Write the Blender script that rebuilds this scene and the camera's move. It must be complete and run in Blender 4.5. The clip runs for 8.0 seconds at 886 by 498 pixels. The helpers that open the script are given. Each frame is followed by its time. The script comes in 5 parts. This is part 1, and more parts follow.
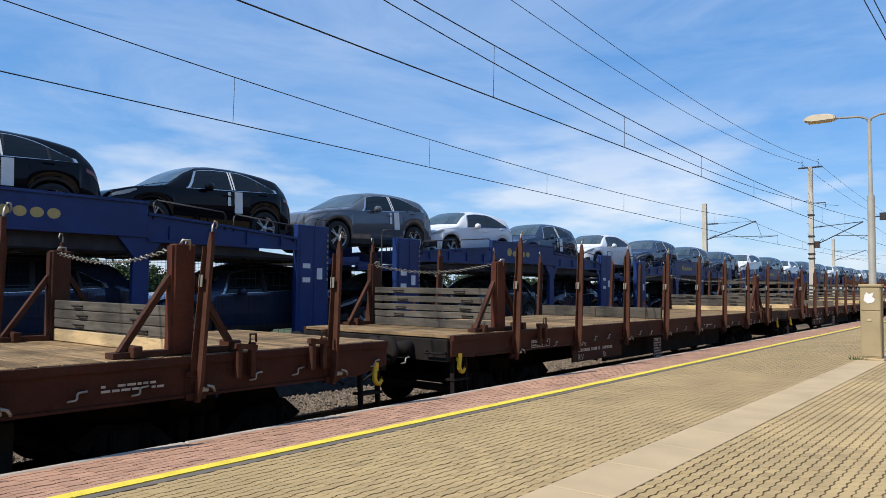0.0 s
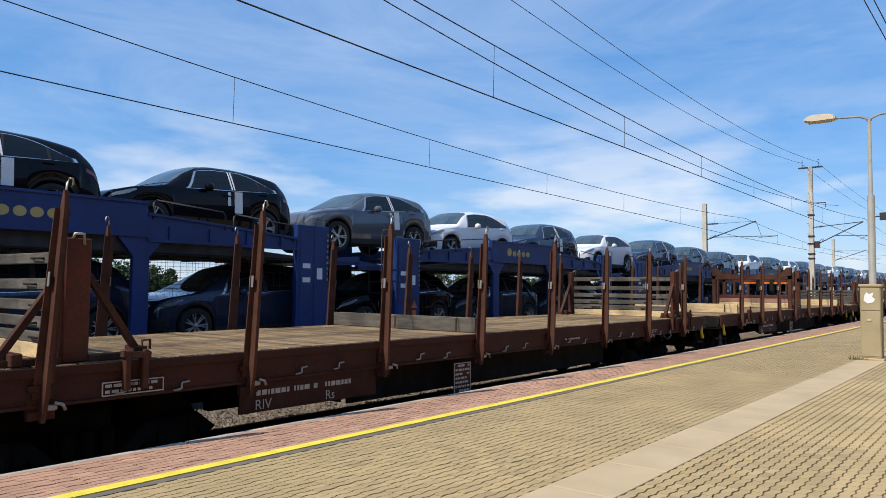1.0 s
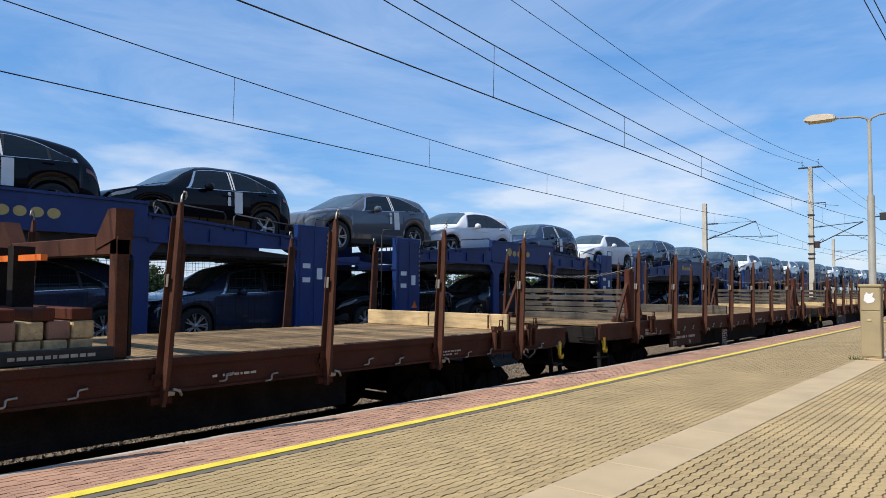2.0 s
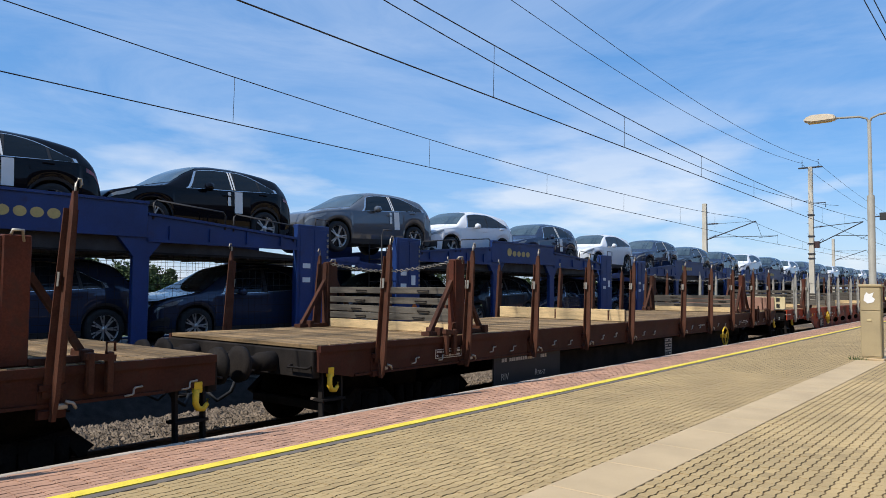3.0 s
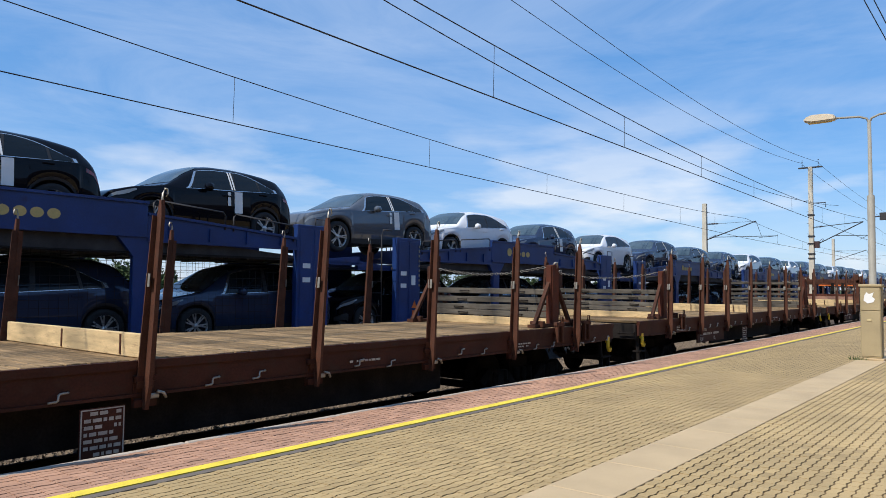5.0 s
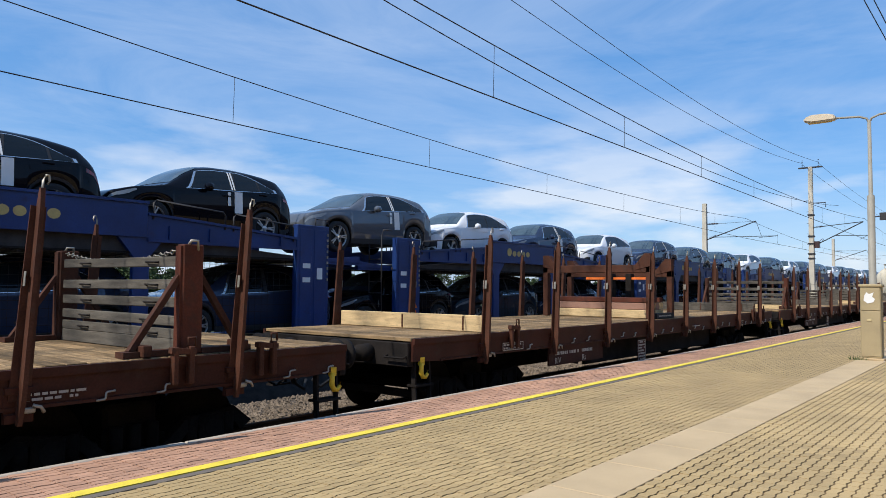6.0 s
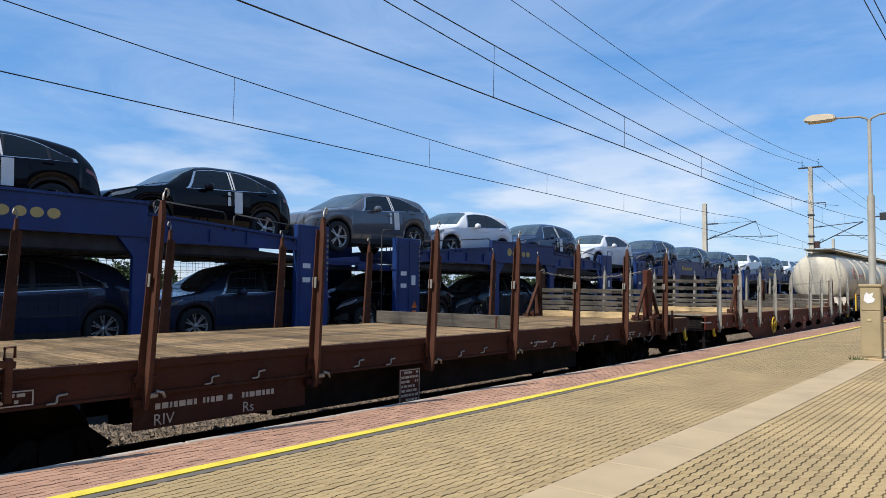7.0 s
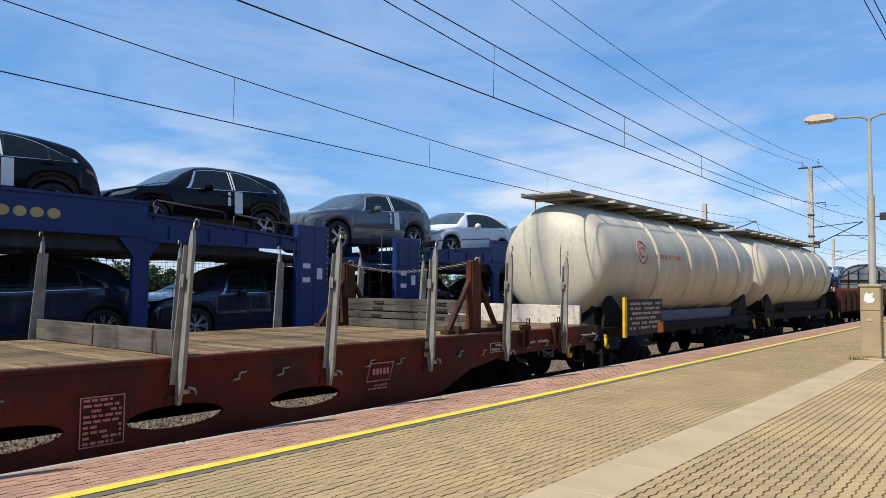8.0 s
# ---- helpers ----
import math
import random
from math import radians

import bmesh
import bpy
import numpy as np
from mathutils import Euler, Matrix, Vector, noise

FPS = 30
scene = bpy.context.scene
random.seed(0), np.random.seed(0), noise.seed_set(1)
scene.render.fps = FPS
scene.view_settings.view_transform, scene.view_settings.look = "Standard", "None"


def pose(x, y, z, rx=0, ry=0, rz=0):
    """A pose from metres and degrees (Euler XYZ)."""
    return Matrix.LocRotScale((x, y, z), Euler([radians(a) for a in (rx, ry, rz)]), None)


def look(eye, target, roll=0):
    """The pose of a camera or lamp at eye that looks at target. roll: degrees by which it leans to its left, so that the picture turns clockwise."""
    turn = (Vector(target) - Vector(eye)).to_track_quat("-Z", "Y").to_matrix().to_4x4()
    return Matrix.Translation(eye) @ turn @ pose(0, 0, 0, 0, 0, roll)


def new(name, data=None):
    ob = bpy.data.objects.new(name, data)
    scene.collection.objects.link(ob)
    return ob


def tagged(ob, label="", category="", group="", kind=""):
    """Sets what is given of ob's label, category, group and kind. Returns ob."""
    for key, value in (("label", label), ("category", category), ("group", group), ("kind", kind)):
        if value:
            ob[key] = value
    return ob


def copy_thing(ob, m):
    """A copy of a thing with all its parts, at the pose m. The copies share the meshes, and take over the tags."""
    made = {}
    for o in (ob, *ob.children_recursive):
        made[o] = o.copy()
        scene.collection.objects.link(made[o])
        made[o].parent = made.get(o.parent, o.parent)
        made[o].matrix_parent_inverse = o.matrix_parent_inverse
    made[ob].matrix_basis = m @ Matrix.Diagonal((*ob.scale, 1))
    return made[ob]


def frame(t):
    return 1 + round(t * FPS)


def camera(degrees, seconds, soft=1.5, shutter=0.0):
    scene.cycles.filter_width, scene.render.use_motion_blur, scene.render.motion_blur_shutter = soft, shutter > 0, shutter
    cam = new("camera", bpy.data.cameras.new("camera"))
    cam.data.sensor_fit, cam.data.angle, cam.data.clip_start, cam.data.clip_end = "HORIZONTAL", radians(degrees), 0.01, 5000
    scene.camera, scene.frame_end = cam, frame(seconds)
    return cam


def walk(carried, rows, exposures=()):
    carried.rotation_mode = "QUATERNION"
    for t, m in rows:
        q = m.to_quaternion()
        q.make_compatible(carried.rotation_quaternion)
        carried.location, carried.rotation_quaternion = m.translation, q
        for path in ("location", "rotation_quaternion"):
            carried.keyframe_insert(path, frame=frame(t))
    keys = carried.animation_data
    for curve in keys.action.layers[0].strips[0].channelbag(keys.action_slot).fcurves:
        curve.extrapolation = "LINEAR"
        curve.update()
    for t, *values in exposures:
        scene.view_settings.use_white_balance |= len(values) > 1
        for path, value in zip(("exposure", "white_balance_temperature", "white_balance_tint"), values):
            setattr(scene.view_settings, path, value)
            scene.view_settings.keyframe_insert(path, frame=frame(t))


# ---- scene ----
EYE = (0.0, 0.0, 1.55)
AIM = (7.7677, 6.2765, 2.0669)
cam = camera(63.17, 8.0, soft=0.55, shutter=0.0)
walk(cam, [(0, look(EYE, AIM, 0.5)), (8.0, look(EYE, AIM, 0.5))])
scene.view_settings.exposure = 0.0

# ---- daylight ----
SUN = Vector((-0.80, 0.20, 1.0)).normalized()
world = bpy.data.worlds.new("sky")
scene.world = world
world.use_nodes = True
wn, wl = world.node_tree.nodes, world.node_tree.links
wn.clear()
w_out, w_bg = wn.new("ShaderNodeOutputWorld"), wn.new("ShaderNodeBackground")
sky = wn.new("ShaderNodeTexSky")
sky.sky_type, sky.sun_disc = "NISHITA", False
sky.sun_elevation = math.asin(SUN.z)
sky.sun_rotation = math.atan2(SUN.x, SUN.y)
sky.air_density, sky.dust_density, sky.ozone_density = 1.0, 0.3, 4.0
w_co, w_map = wn.new("ShaderNodeTexCoord"), wn.new("ShaderNodeMapping")
w_map.inputs["Scale"].default_value = (1.2, 1.2, 5.0)
w_map.inputs["Rotation"].default_value = (0.1, 0.25, 0.5)
w_n = wn.new("ShaderNodeTexNoise")
w_n.inputs["Scale"].default_value, w_n.inputs["Detail"].default_value, w_n.inputs["Roughness"].default_value = 2.2, 9.0, 0.62
w_n.inputs["Distortion"].default_value = 0.6
w_r = wn.new("ShaderNodeValToRGB")
w_r.color_ramp.elements[0].position, w_r.color_ramp.elements[1].position = 0.36, 0.95
w_r.color_ramp.elements[1].color = (0.34, 0.34, 0.34, 1)
w_mix = wn.new("ShaderNodeMix")
w_mix.data_type = "RGBA"
w_mix.inputs["B"].default_value = (8.0, 8.4, 9.0, 1)
wl.new(w_co.outputs["Generated"], w_map.inputs["Vector"])
wl.new(w_map.outputs["Vector"], w_n.inputs["Vector"])
wl.new(w_n.outputs["Fac"], w_r.inputs["Fac"])
wl.new(w_r.outputs["Color"], w_mix.inputs["Factor"])
w_hs = wn.new("ShaderNodeHueSaturation")
w_hs.inputs["Saturation"].default_value = 1.22
w_hs.inputs["Value"].default_value = 1.0
wl.new(sky.outputs["Color"], w_hs.inputs["Color"])
# thin even haze that lightens the upper sky
w_hz = wn.new("ShaderNodeMix")
w_hz.data_type = "RGBA"
w_hz.inputs["Factor"].default_value = 0.5
w_hz.inputs["B"].default_value = (1.42, 3.45, 7.3, 1)
wl.new(w_hs.outputs["Color"], w_hz.inputs["A"])
# low banks of white cloud
w_m2, w_n2, w_r2 = wn.new("ShaderNodeMapping"), wn.new("ShaderNodeTexNoise"), wn.new("ShaderNodeValToRGB")
w_m2.inputs["Scale"].default_value, w_m2.inputs["Location"].default_value = (1.6, 1.6, 6.5), (0.35, 0.1, 0.0)
w_n2.inputs["Scale"].default_value, w_n2.inputs["Detail"].default_value = 3.0, 7.0
w_r2.color_ramp.elements[0].position, w_r2.color_ramp.elements[1].position = 0.47, 0.66
w_sx, w_rz, w_mu, w_m3 = wn.new("ShaderNodeSeparateXYZ"), wn.new("ShaderNodeValToRGB"), wn.new("ShaderNodeMath"), wn.new("ShaderNodeMix")
w_rz.color_ramp.elements[0].position, w_rz.color_ramp.elements[0].color = 0.08, (0.75, 0.75, 0.75, 1)
w_rz.color_ramp.elements[1].position, w_rz.color_ramp.elements[1].color = 0.27, (0, 0, 0, 1)
w_mu.operation, w_m3.data_type = "MULTIPLY", "RGBA"
w_m3.inputs["B"].default_value = (7.4, 7.5, 7.7, 1)
wl.new(w_co.outputs["Generated"], w_m2.inputs["Vector"])
wl.new(w_m2.outputs["Vector"], w_n2.inputs["Vector"])
wl.new(w_n2.outputs["Fac"], w_r2.inputs["Fac"])
wl.new(w_co.outputs["Generated"], w_sx.inputs["Vector"])
wl.new(w_sx.outputs["Z"], w_rz.inputs["Fac"])
wl.new(w_r2.outputs["Color"], w_mu.inputs[0])
wl.new(w_rz.outputs["Color"], w_mu.inputs[1])
wl.new(w_mu.outputs[0], w_m3.inputs["Factor"])
wl.new(w_hz.outputs["Result"], w_m3.inputs["A"])
wl.new(w_m3.outputs["Result"], w_mix.inputs["A"])
wl.new(w_mix.outputs["Result"], w_bg.inputs["Color"])
wl.new(w_bg.outputs["Background"], w_out.inputs["Surface"])
w_bg.inputs["Strength"].default_value = 0.13
sun = new("sun", bpy.data.lights.new("sun", "SUN"))
sun.data.energy, sun.data.angle, sun.data.color = 5.0, radians(0.5), (1.0, 0.95, 0.86)
sun.matrix_world = look(SUN * 50, (0, 0, 0))


# ---- materials ----
def mat(name, base, rough=0.6, metal=0.0, var=0.3, scale=3.0, fine=60.0, bump=0.15, stain=None, stain_at=0.6, coat=0.0, rnd=0.0, stretch=(1, 1, 1), spec=0.5):
    """A surface with a base colour that varies at two scales, stains, and fine relief."""
    m = bpy.data.materials.new(name)
    m.use_nodes = True
    n, l = m.node_tree.nodes, m.node_tree.links
    b = n["Principled BSDF"]
    b.inputs["Roughness"].default_value, b.inputs["Metallic"].default_value = rough, metal
    b.inputs["Coat Weight"].default_value = coat
    b.inputs["Specular IOR Level"].default_value = spec
    co, mp = n.new("ShaderNodeTexCoord"), n.new("ShaderNodeMapping")
    mp.inputs["Scale"].default_value = stretch
    l.new(co.outputs["Object"], mp.inputs["Vector"])
    big, small = n.new("ShaderNodeTexNoise"), n.new("ShaderNodeTexNoise")
    big.inputs["Scale"].default_value, big.inputs["Detail"].default_value = scale, 6
    small.inputs["Scale"].default_value, small.inputs["Detail"].default_value = fine, 4
    vec = mp.outputs["Vector"]
    if rnd:
        oi, ad = n.new("ShaderNodeObjectInfo"), n.new("ShaderNodeVectorMath")
        cb = n.new("ShaderNodeMath")
        cb.operation = "MULTIPLY"
        cb.inputs[1].default_value = 37.0
        l.new(oi.outputs["Random"], cb.inputs[0])
        l.new(vec, ad.inputs[0])
        l.new(cb.outputs[0], ad.inputs[1])
        vec = ad.outputs[0]
    l.new(vec, big.inputs["Vector"])
    l.new(vec, small.inputs["Vector"])
    r1 = n.new("ShaderNodeValToRGB")
    r1.color_ramp.elements[0].position, r1.color_ramp.elements[1].position = 0.3, 0.72
    r1.color_ramp.elements[0].color = (*[c * (1 - var) for c in base], 1)
    r1.color_ramp.elements[1].color = (*[min(1, c * (1 + var)) for c in base], 1)
    l.new(big.outputs["Fac"], r1.inputs["Fac"])
    col = r1.outputs["Color"]
    mx = n.new("ShaderNodeMix")
    mx.data_type, mx.blend_type = "RGBA", "MULTIPLY"
    mx.inputs["Factor"].default_value = min(1.0, var * 1.6)
    r2 = n.new("ShaderNodeValToRGB")
    r2.color_ramp.elements[0].position, r2.color_ramp.elements[1].position = 0.3, 0.65
    r2.color_ramp.elements[0].color = (0.5, 0.5, 0.5, 1)
    l.new(small.outputs["Fac"], r2.inputs["Fac"])
    l.new(col, mx.inputs["A"])
    l.new(r2.outputs["Color"], mx.inputs["B"])
    col = mx.outputs["Result"]
    if stain:
        st, rs, ms = n.new("ShaderNodeTexNoise"), n.new("ShaderNodeValToRGB"), n.new("ShaderNodeMix")
        st.inputs["Scale"].default_value, st.inputs["Detail"].default_value, st.inputs["Roughness"].default_value = scale * 2.3, 8, 0.7
        l.new(vec, st.inputs["Vector"])
        rs.color_ramp.elements[0].position, rs.color_ramp.elements[1].position = stain_at - 0.06, stain_at + 0.08
        l.new(st.outputs["Fac"], rs.inputs["Fac"])
        ms.data_type = "RGBA"
        l.new(rs.outputs["Color"], ms.inputs["Factor"])
        l.new(col, ms.inputs["A"])
        ms.inputs["B"].default_value = (*stain, 1)
        col = ms.outputs["Result"]
    if rnd:
        hs, mr = n.new("ShaderNodeHueSaturation"), n.new("ShaderNodeMapRange")
        mr.inputs["To Min"].default_value, mr.inputs["To Max"].default_value = 1 - rnd, 1 + rnd
        l.new(oi.outputs["Random"], mr.inputs["Value"])
        l.new(mr.outputs["Result"], hs.inputs["Value"])
        l.new(col, hs.inputs["Color"])
        col = hs.outputs["Color"]
    l.new(col, b.inputs["Base Color"])
    if bump:
        bp = n.new("ShaderNodeBump")
        bp.inputs["Strength"].default_value, bp.inputs["Distance"].default_value = bump, 0.01
        l.new(small.outputs["Fac"], bp.inputs["Height"])
        l.new(bp.outputs["Normal"], b.inputs["Normal"])
    return m


M = dict(
    red_paver=mat("red paver", (0.45, 0.25, 0.16), 0.85, var=0.22, scale=2, fine=160, bump=0.3, rnd=0.10),
    paver=mat("yellow paver", (0.42, 0.295, 0.135), 0.85, var=0.15, scale=1.2, fine=160, bump=0.3, rnd=0.10),
    joint=mat("joint sand", (0.17, 0.115, 0.058), 0.95, var=0.3),
    concrete=mat("pale concrete slab", (0.49, 0.36, 0.205), 0.85, var=0.10, scale=1.5, fine=120, bump=0.25),
    kerb=mat("platform edge stone", (0.42, 0.36, 0.30), 0.85, var=0.2, scale=3),
    yellow=mat("worn yellow marking", (0.80, 0.62, 0.06), 0.7, var=0.15, scale=5, fine=150, stain=(0.45, 0.33, 0.05), stain_at=0.68),
    asphalt=mat("grey tar joint", (0.15, 0.125, 0.10), 0.9, var=0.2),
    wall=mat("platform wall concrete", (0.16, 0.13, 0.11), 0.9, var=0.3),
    ballast=mat("ballast stone", (0.215, 0.165, 0.12), 0.9, var=0.5, scale=9, fine=90, bump=0.6, stain=(0.07, 0.053, 0.04), stain_at=0.56),
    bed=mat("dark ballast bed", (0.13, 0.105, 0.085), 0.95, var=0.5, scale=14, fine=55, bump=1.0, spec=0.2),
    soil=mat("dusty ground", (0.14, 0.11, 0.08), 0.95, var=0.35, scale=0.6),
    grass=mat("dry green field", (0.07, 0.095, 0.03), 0.95, var=0.4, scale=0.05, fine=2),
    sleeper=mat("concrete sleeper", (0.22, 0.19, 0.16), 0.9, var=0.3),
    rail=mat("rusty rail steel", (0.12, 0.07, 0.045), 0.55, 0.5, var=0.3),
    brown=mat("weathered brown wagon paint", (0.054, 0.0165, 0.0098), 0.68, var=0.35, scale=1.6, fine=40, stain=(0.045, 0.02, 0.013), stain_at=0.57, spec=0.2),
    rust=mat("rusty brown steel", (0.078, 0.029, 0.016), 0.75, var=0.4, scale=3, fine=50, stain=(0.06, 0.03, 0.02), stain_at=0.58, spec=0.2),
    panel=mat("oxide red panel", (0.10, 0.028, 0.015), 0.7, var=0.35, scale=2, stain=(0.07, 0.028, 0.018), stain_at=0.55, spec=0.2),
    red=mat("orange red wagon paint", (0.30, 0.038, 0.012), 0.6, var=0.3, scale=0.5, fine=30, stain=(0.07, 0.02, 0.013), stain_at=0.53, spec=0.2),
    maroon=mat("dirty oxide red wagon paint", (0.11, 0.018, 0.009), 0.65, var=0.35, scale=0.6, fine=30, stain=(0.05, 0.016, 0.011), stain_at=0.52, spec=0.2),
    galv=mat("galvanised steel", (0.30, 0.28, 0.24), 0.55, 0.35, var=0.25, scale=6, fine=80, stain=(0.2, 0.14, 0.09), stain_at=0.68),
    dark=mat("sooty black underframe", (0.018, 0.014, 0.012), 0.85, var=0.5, scale=3, fine=40, spec=0.2),
    plank=mat("grey weathered deck plank", (0.25, 0.165, 0.085), 0.9, var=0.45, scale=3, fine=40, stretch=(8, 0.7, 8), bump=0.4, rnd=0.38, spec=0.2),
    board=mat("silver grey drop board", (0.112, 0.098, 0.079), 0.85, var=0.35, scale=3, fine=40, stretch=(6, 0.8, 6), rnd=0.15, stain=(0.07, 0.05, 0.035), stain_at=0.62, spec=0.2),
    fresh=mat("fresh pale timber board", (0.60, 0.43, 0.22), 0.85, var=0.25, scale=4, stretch=(4, 0.6, 4), stain=(0.3, 0.19, 0.09), stain_at=0.62),
    pink=mat("faded pinkish steel board", (0.30, 0.16, 0.11), 0.8, var=0.2, scale=2, stain=(0.16, 0.08, 0.05), stain_at=0.66),
    cream=mat("cream painted board", (0.55, 0.45, 0.25), 0.8, var=0.2, scale=3),
    flaky=mat("flaking white board", (0.62, 0.56, 0.47), 0.8, var=0.15, scale=4, stain=(0.3, 0.13, 0.06), stain_at=0.6),
    white=mat("white lettering paint", (0.42, 0.38, 0.33), 0.8, var=0.2, scale=9),
    black=mat("matt black", (0.012, 0.012, 0.013), 0.7, var=0.2),
    hook=mat("bright worn steel", (0.34, 0.31, 0.26), 0.45, 0.4, var=0.3),
    yhook=mat("yellow painted handle", (0.70, 0.45, 0.02), 0.6, var=0.2),
    orange=mat("orange painted bar", (0.75, 0.16, 0.02), 0.6, var=0.2),
    blue=mat("deep blue carrier paint", (0.008, 0.036, 0.16), 0.45, var=0.25, scale=1.3, fine=40, bump=0.05, stain=(0.012, 0.022, 0.09), stain_at=0.63),
    deck=mat("dark steel car deck", (0.05, 0.045, 0.045), 0.7, 0.3, var=0.4),
    gold=mat("faded gold emblem paint", (0.55, 0.42, 0.16), 0.7, var=0.15),
    cream_tank=mat("cream tank enamel", (0.57, 0.51, 0.39), 0.5, var=0.16, scale=0.9, fine=12, bump=0.04, stain=(0.42, 0.35, 0.25), stain_at=0.66, stretch=(2.5, 1, 0.6)),
    grey_roof=mat("grey arched hood", (0.20, 0.215, 0.22), 0.5, 0.2, var=0.2, scale=1),
    tyre=mat("black rubber tyre", (0.014, 0.014, 0.015), 0.8, var=0.2),
    rim=mat("silver alloy rim", (0.55, 0.55, 0.55), 0.35, 0.7, var=0.08),
    trim=mat("chrome trim", (0.70, 0.70, 0.70), 0.25, 0.9, var=0.05),
    plastic=mat("black plastic cladding", (0.02, 0.02, 0.021), 0.6, var=0.15),
    film=mat("white protective film", (0.80, 0.80, 0.78), 0.55, var=0.04),
    lamp_red=mat("red tail lamp", (0.22, 0.01, 0.01), 0.15, coat=1.0, var=0.1),
    lamp_clear=mat("clear headlamp", (0.20, 0.22, 0.24), 0.1, coat=1.0, var=0.2),
    cmast=mat("pale concrete mast", (0.52, 0.47, 0.38), 0.85, var=0.15, scale=1.5),
    pole=mat("grey galvanised pole", (0.29, 0.27, 0.225), 0.7, 0.1, var=0.15),
    lamp_shell=mat("cream lamp housing", (0.60, 0.50, 0.36), 0.5, var=0.1),
    box=mat("beige cabinet paint", (0.37, 0.29, 0.16), 0.6, var=0.12, scale=2, stain=(0.28, 0.21, 0.12), stain_at=0.68),
    paper=mat("torn white paper", (0.75, 0.74, 0.72), 0.9, var=0.08),
    faded=mat("faded red print", (0.50, 0.19, 0.15), 0.6, var=0.15, scale=3),
    wire=mat("dark copper wire", (0.035, 0.033, 0.035), 0.6, 0.3, var=0.1),
    insul=mat("brown insulator", (0.06, 0.03, 0.025), 0.3, var=0.1),
    leaf=mat("dull green leaves", (0.055, 0.085, 0.025), 0.9, var=0.5, scale=0.5, fine=4, rnd=0.2),
    bark=mat("brown bark", (0.10, 0.07, 0.045), 0.9, var=0.3),
    hill=mat("hazy wooded hill", (0.10, 0.14, 0.16), 1.0, var=0.15, scale=0.02),
    # kept dark so the added wall dims reflections and fill on near sides
    unseen_wall=mat("dark brown added wall", (0.065, 0.05, 0.038), 0.9, var=0.15),
    # near-black base colour stands for the shade around the second track
    shaded_bed=mat("ballast darkened as shade", (0.030, 0.027, 0.025), 0.95, var=0.4, scale=6, fine=40, bump=0.6, spec=0.2),
)


def paint(name, base, metal=0.3, spec=0.5):
    return mat(name, base, 0.05, metal, var=0.04, scale=1, fine=200, bump=0.0, spec=spec)


M["c_black"] = paint("black car lacquer", (0.0035, 0.004, 0.007), 0.0, 0.2)
M["c_navy"] = paint("midnight blue car lacquer", (0.030, 0.044, 0.085), 0.3, 0.6)
M["c_grey"] = paint("grey car lacquer", (0.115, 0.13, 0.155), 0.25)
M["c_white"] = paint("white car lacquer", (0.74, 0.75, 0.77), 0.0)
M["c_steel"] = paint("slate blue car lacquer", (0.03, 0.042, 0.058), 0.2, 0.35)
glass = mat("tinted car glass", (0.008, 0.012, 0.016), 0.03, 0.0, var=0.02, bump=0.0, spec=0.35)
# base colour lightened to stand for sky and sunlit interior; no dashboard is built
M["screen"] = mat("windscreen glass with brightness in its colour", (0.055, 0.08, 0.092), 0.03, 0.0, var=0.3, scale=2.0, bump=0.0, spec=1.0)
M["glass"] = glass


# ---- mesh helpers ----
def quad_box(bm, x0, x1, y0, y1, z0, z1, bev=0.0):
    v = [bm.verts.new((x, y, z)) for x in (x0, x1) for y in (y0, y1) for z in (z0, z1)]
    fs = [bm.faces.new([v[i] for i in f]) for f in ((0, 1, 3, 2), (4, 6, 7, 5), (0, 4, 5, 1), (2, 3, 7, 6), (0, 2, 6, 4), (1, 5, 7, 3))]
    if bev:
        bmesh.ops.bevel(bm, geom=list({e for f in fs for e in f.edges}), offset=bev, segments=1, affect="EDGES")
    return bm


def beam(bm, p, q, w, h=None, w2=None, h2=None):
    """A bar from p to q, w across and h high, tapering to w2, h2."""
    p, q, h = Vector(p), Vector(q), h or w
    w2, h2 = w2 or w, h2 or h
    d = (q - p).normalized()
    a = d.cross(Vector((0, 0, 1)) if abs(d.z) < 0.9 else Vector((0, 1, 0))).normalized()
    b = a.cross(d)
    v = [bm.verts.new(c + a * sx * ww / 2 + b * sy * hh / 2) for c, ww, hh in ((p, w, h), (q, w2, h2)) for sx, sy in ((-1, -1), (1, -1), (1, 1), (-1, 1))]
    for f in ((3, 2, 1, 0), (4, 5, 6, 7), (0, 1, 5, 4), (1, 2, 6, 5), (2, 3, 7, 6), (3, 0, 4, 7)):
        bm.faces.new([v[i] for i in f])
    return bm


def tube(bm, pts, r, n=6, cap=True):
    pts = [Vector(p) for p in pts]
    rings = []
    for i, p in enumerate(pts):
        d = (pts[min(i + 1, len(pts) - 1)] - pts[max(i - 1, 0)]).normalized()
        a = d.cross(Vector((0, 0, 1)) if abs(d.z) < 0.95 else Vector((1, 0, 0))).normalized()
        b = a.cross(d)
        rr = r[i] if isinstance(r, (list, tuple)) else r
        rings.append([bm.verts.new(p + (a * math.cos(k * math.tau / n) + b * math.sin(k * math.tau / n)) * rr) for k in range(n)])
    for s, t in zip(rings, rings[1:]):
        for k in range(n):
            f = bm.faces.new((s[k], t[k], t[(k + 1) % n], s[(k + 1) % n]))
            f.smooth = True
    if cap:
        bm.faces.new(rings[0])
        bm.faces.new(rings[-1][::-1])
    return bm


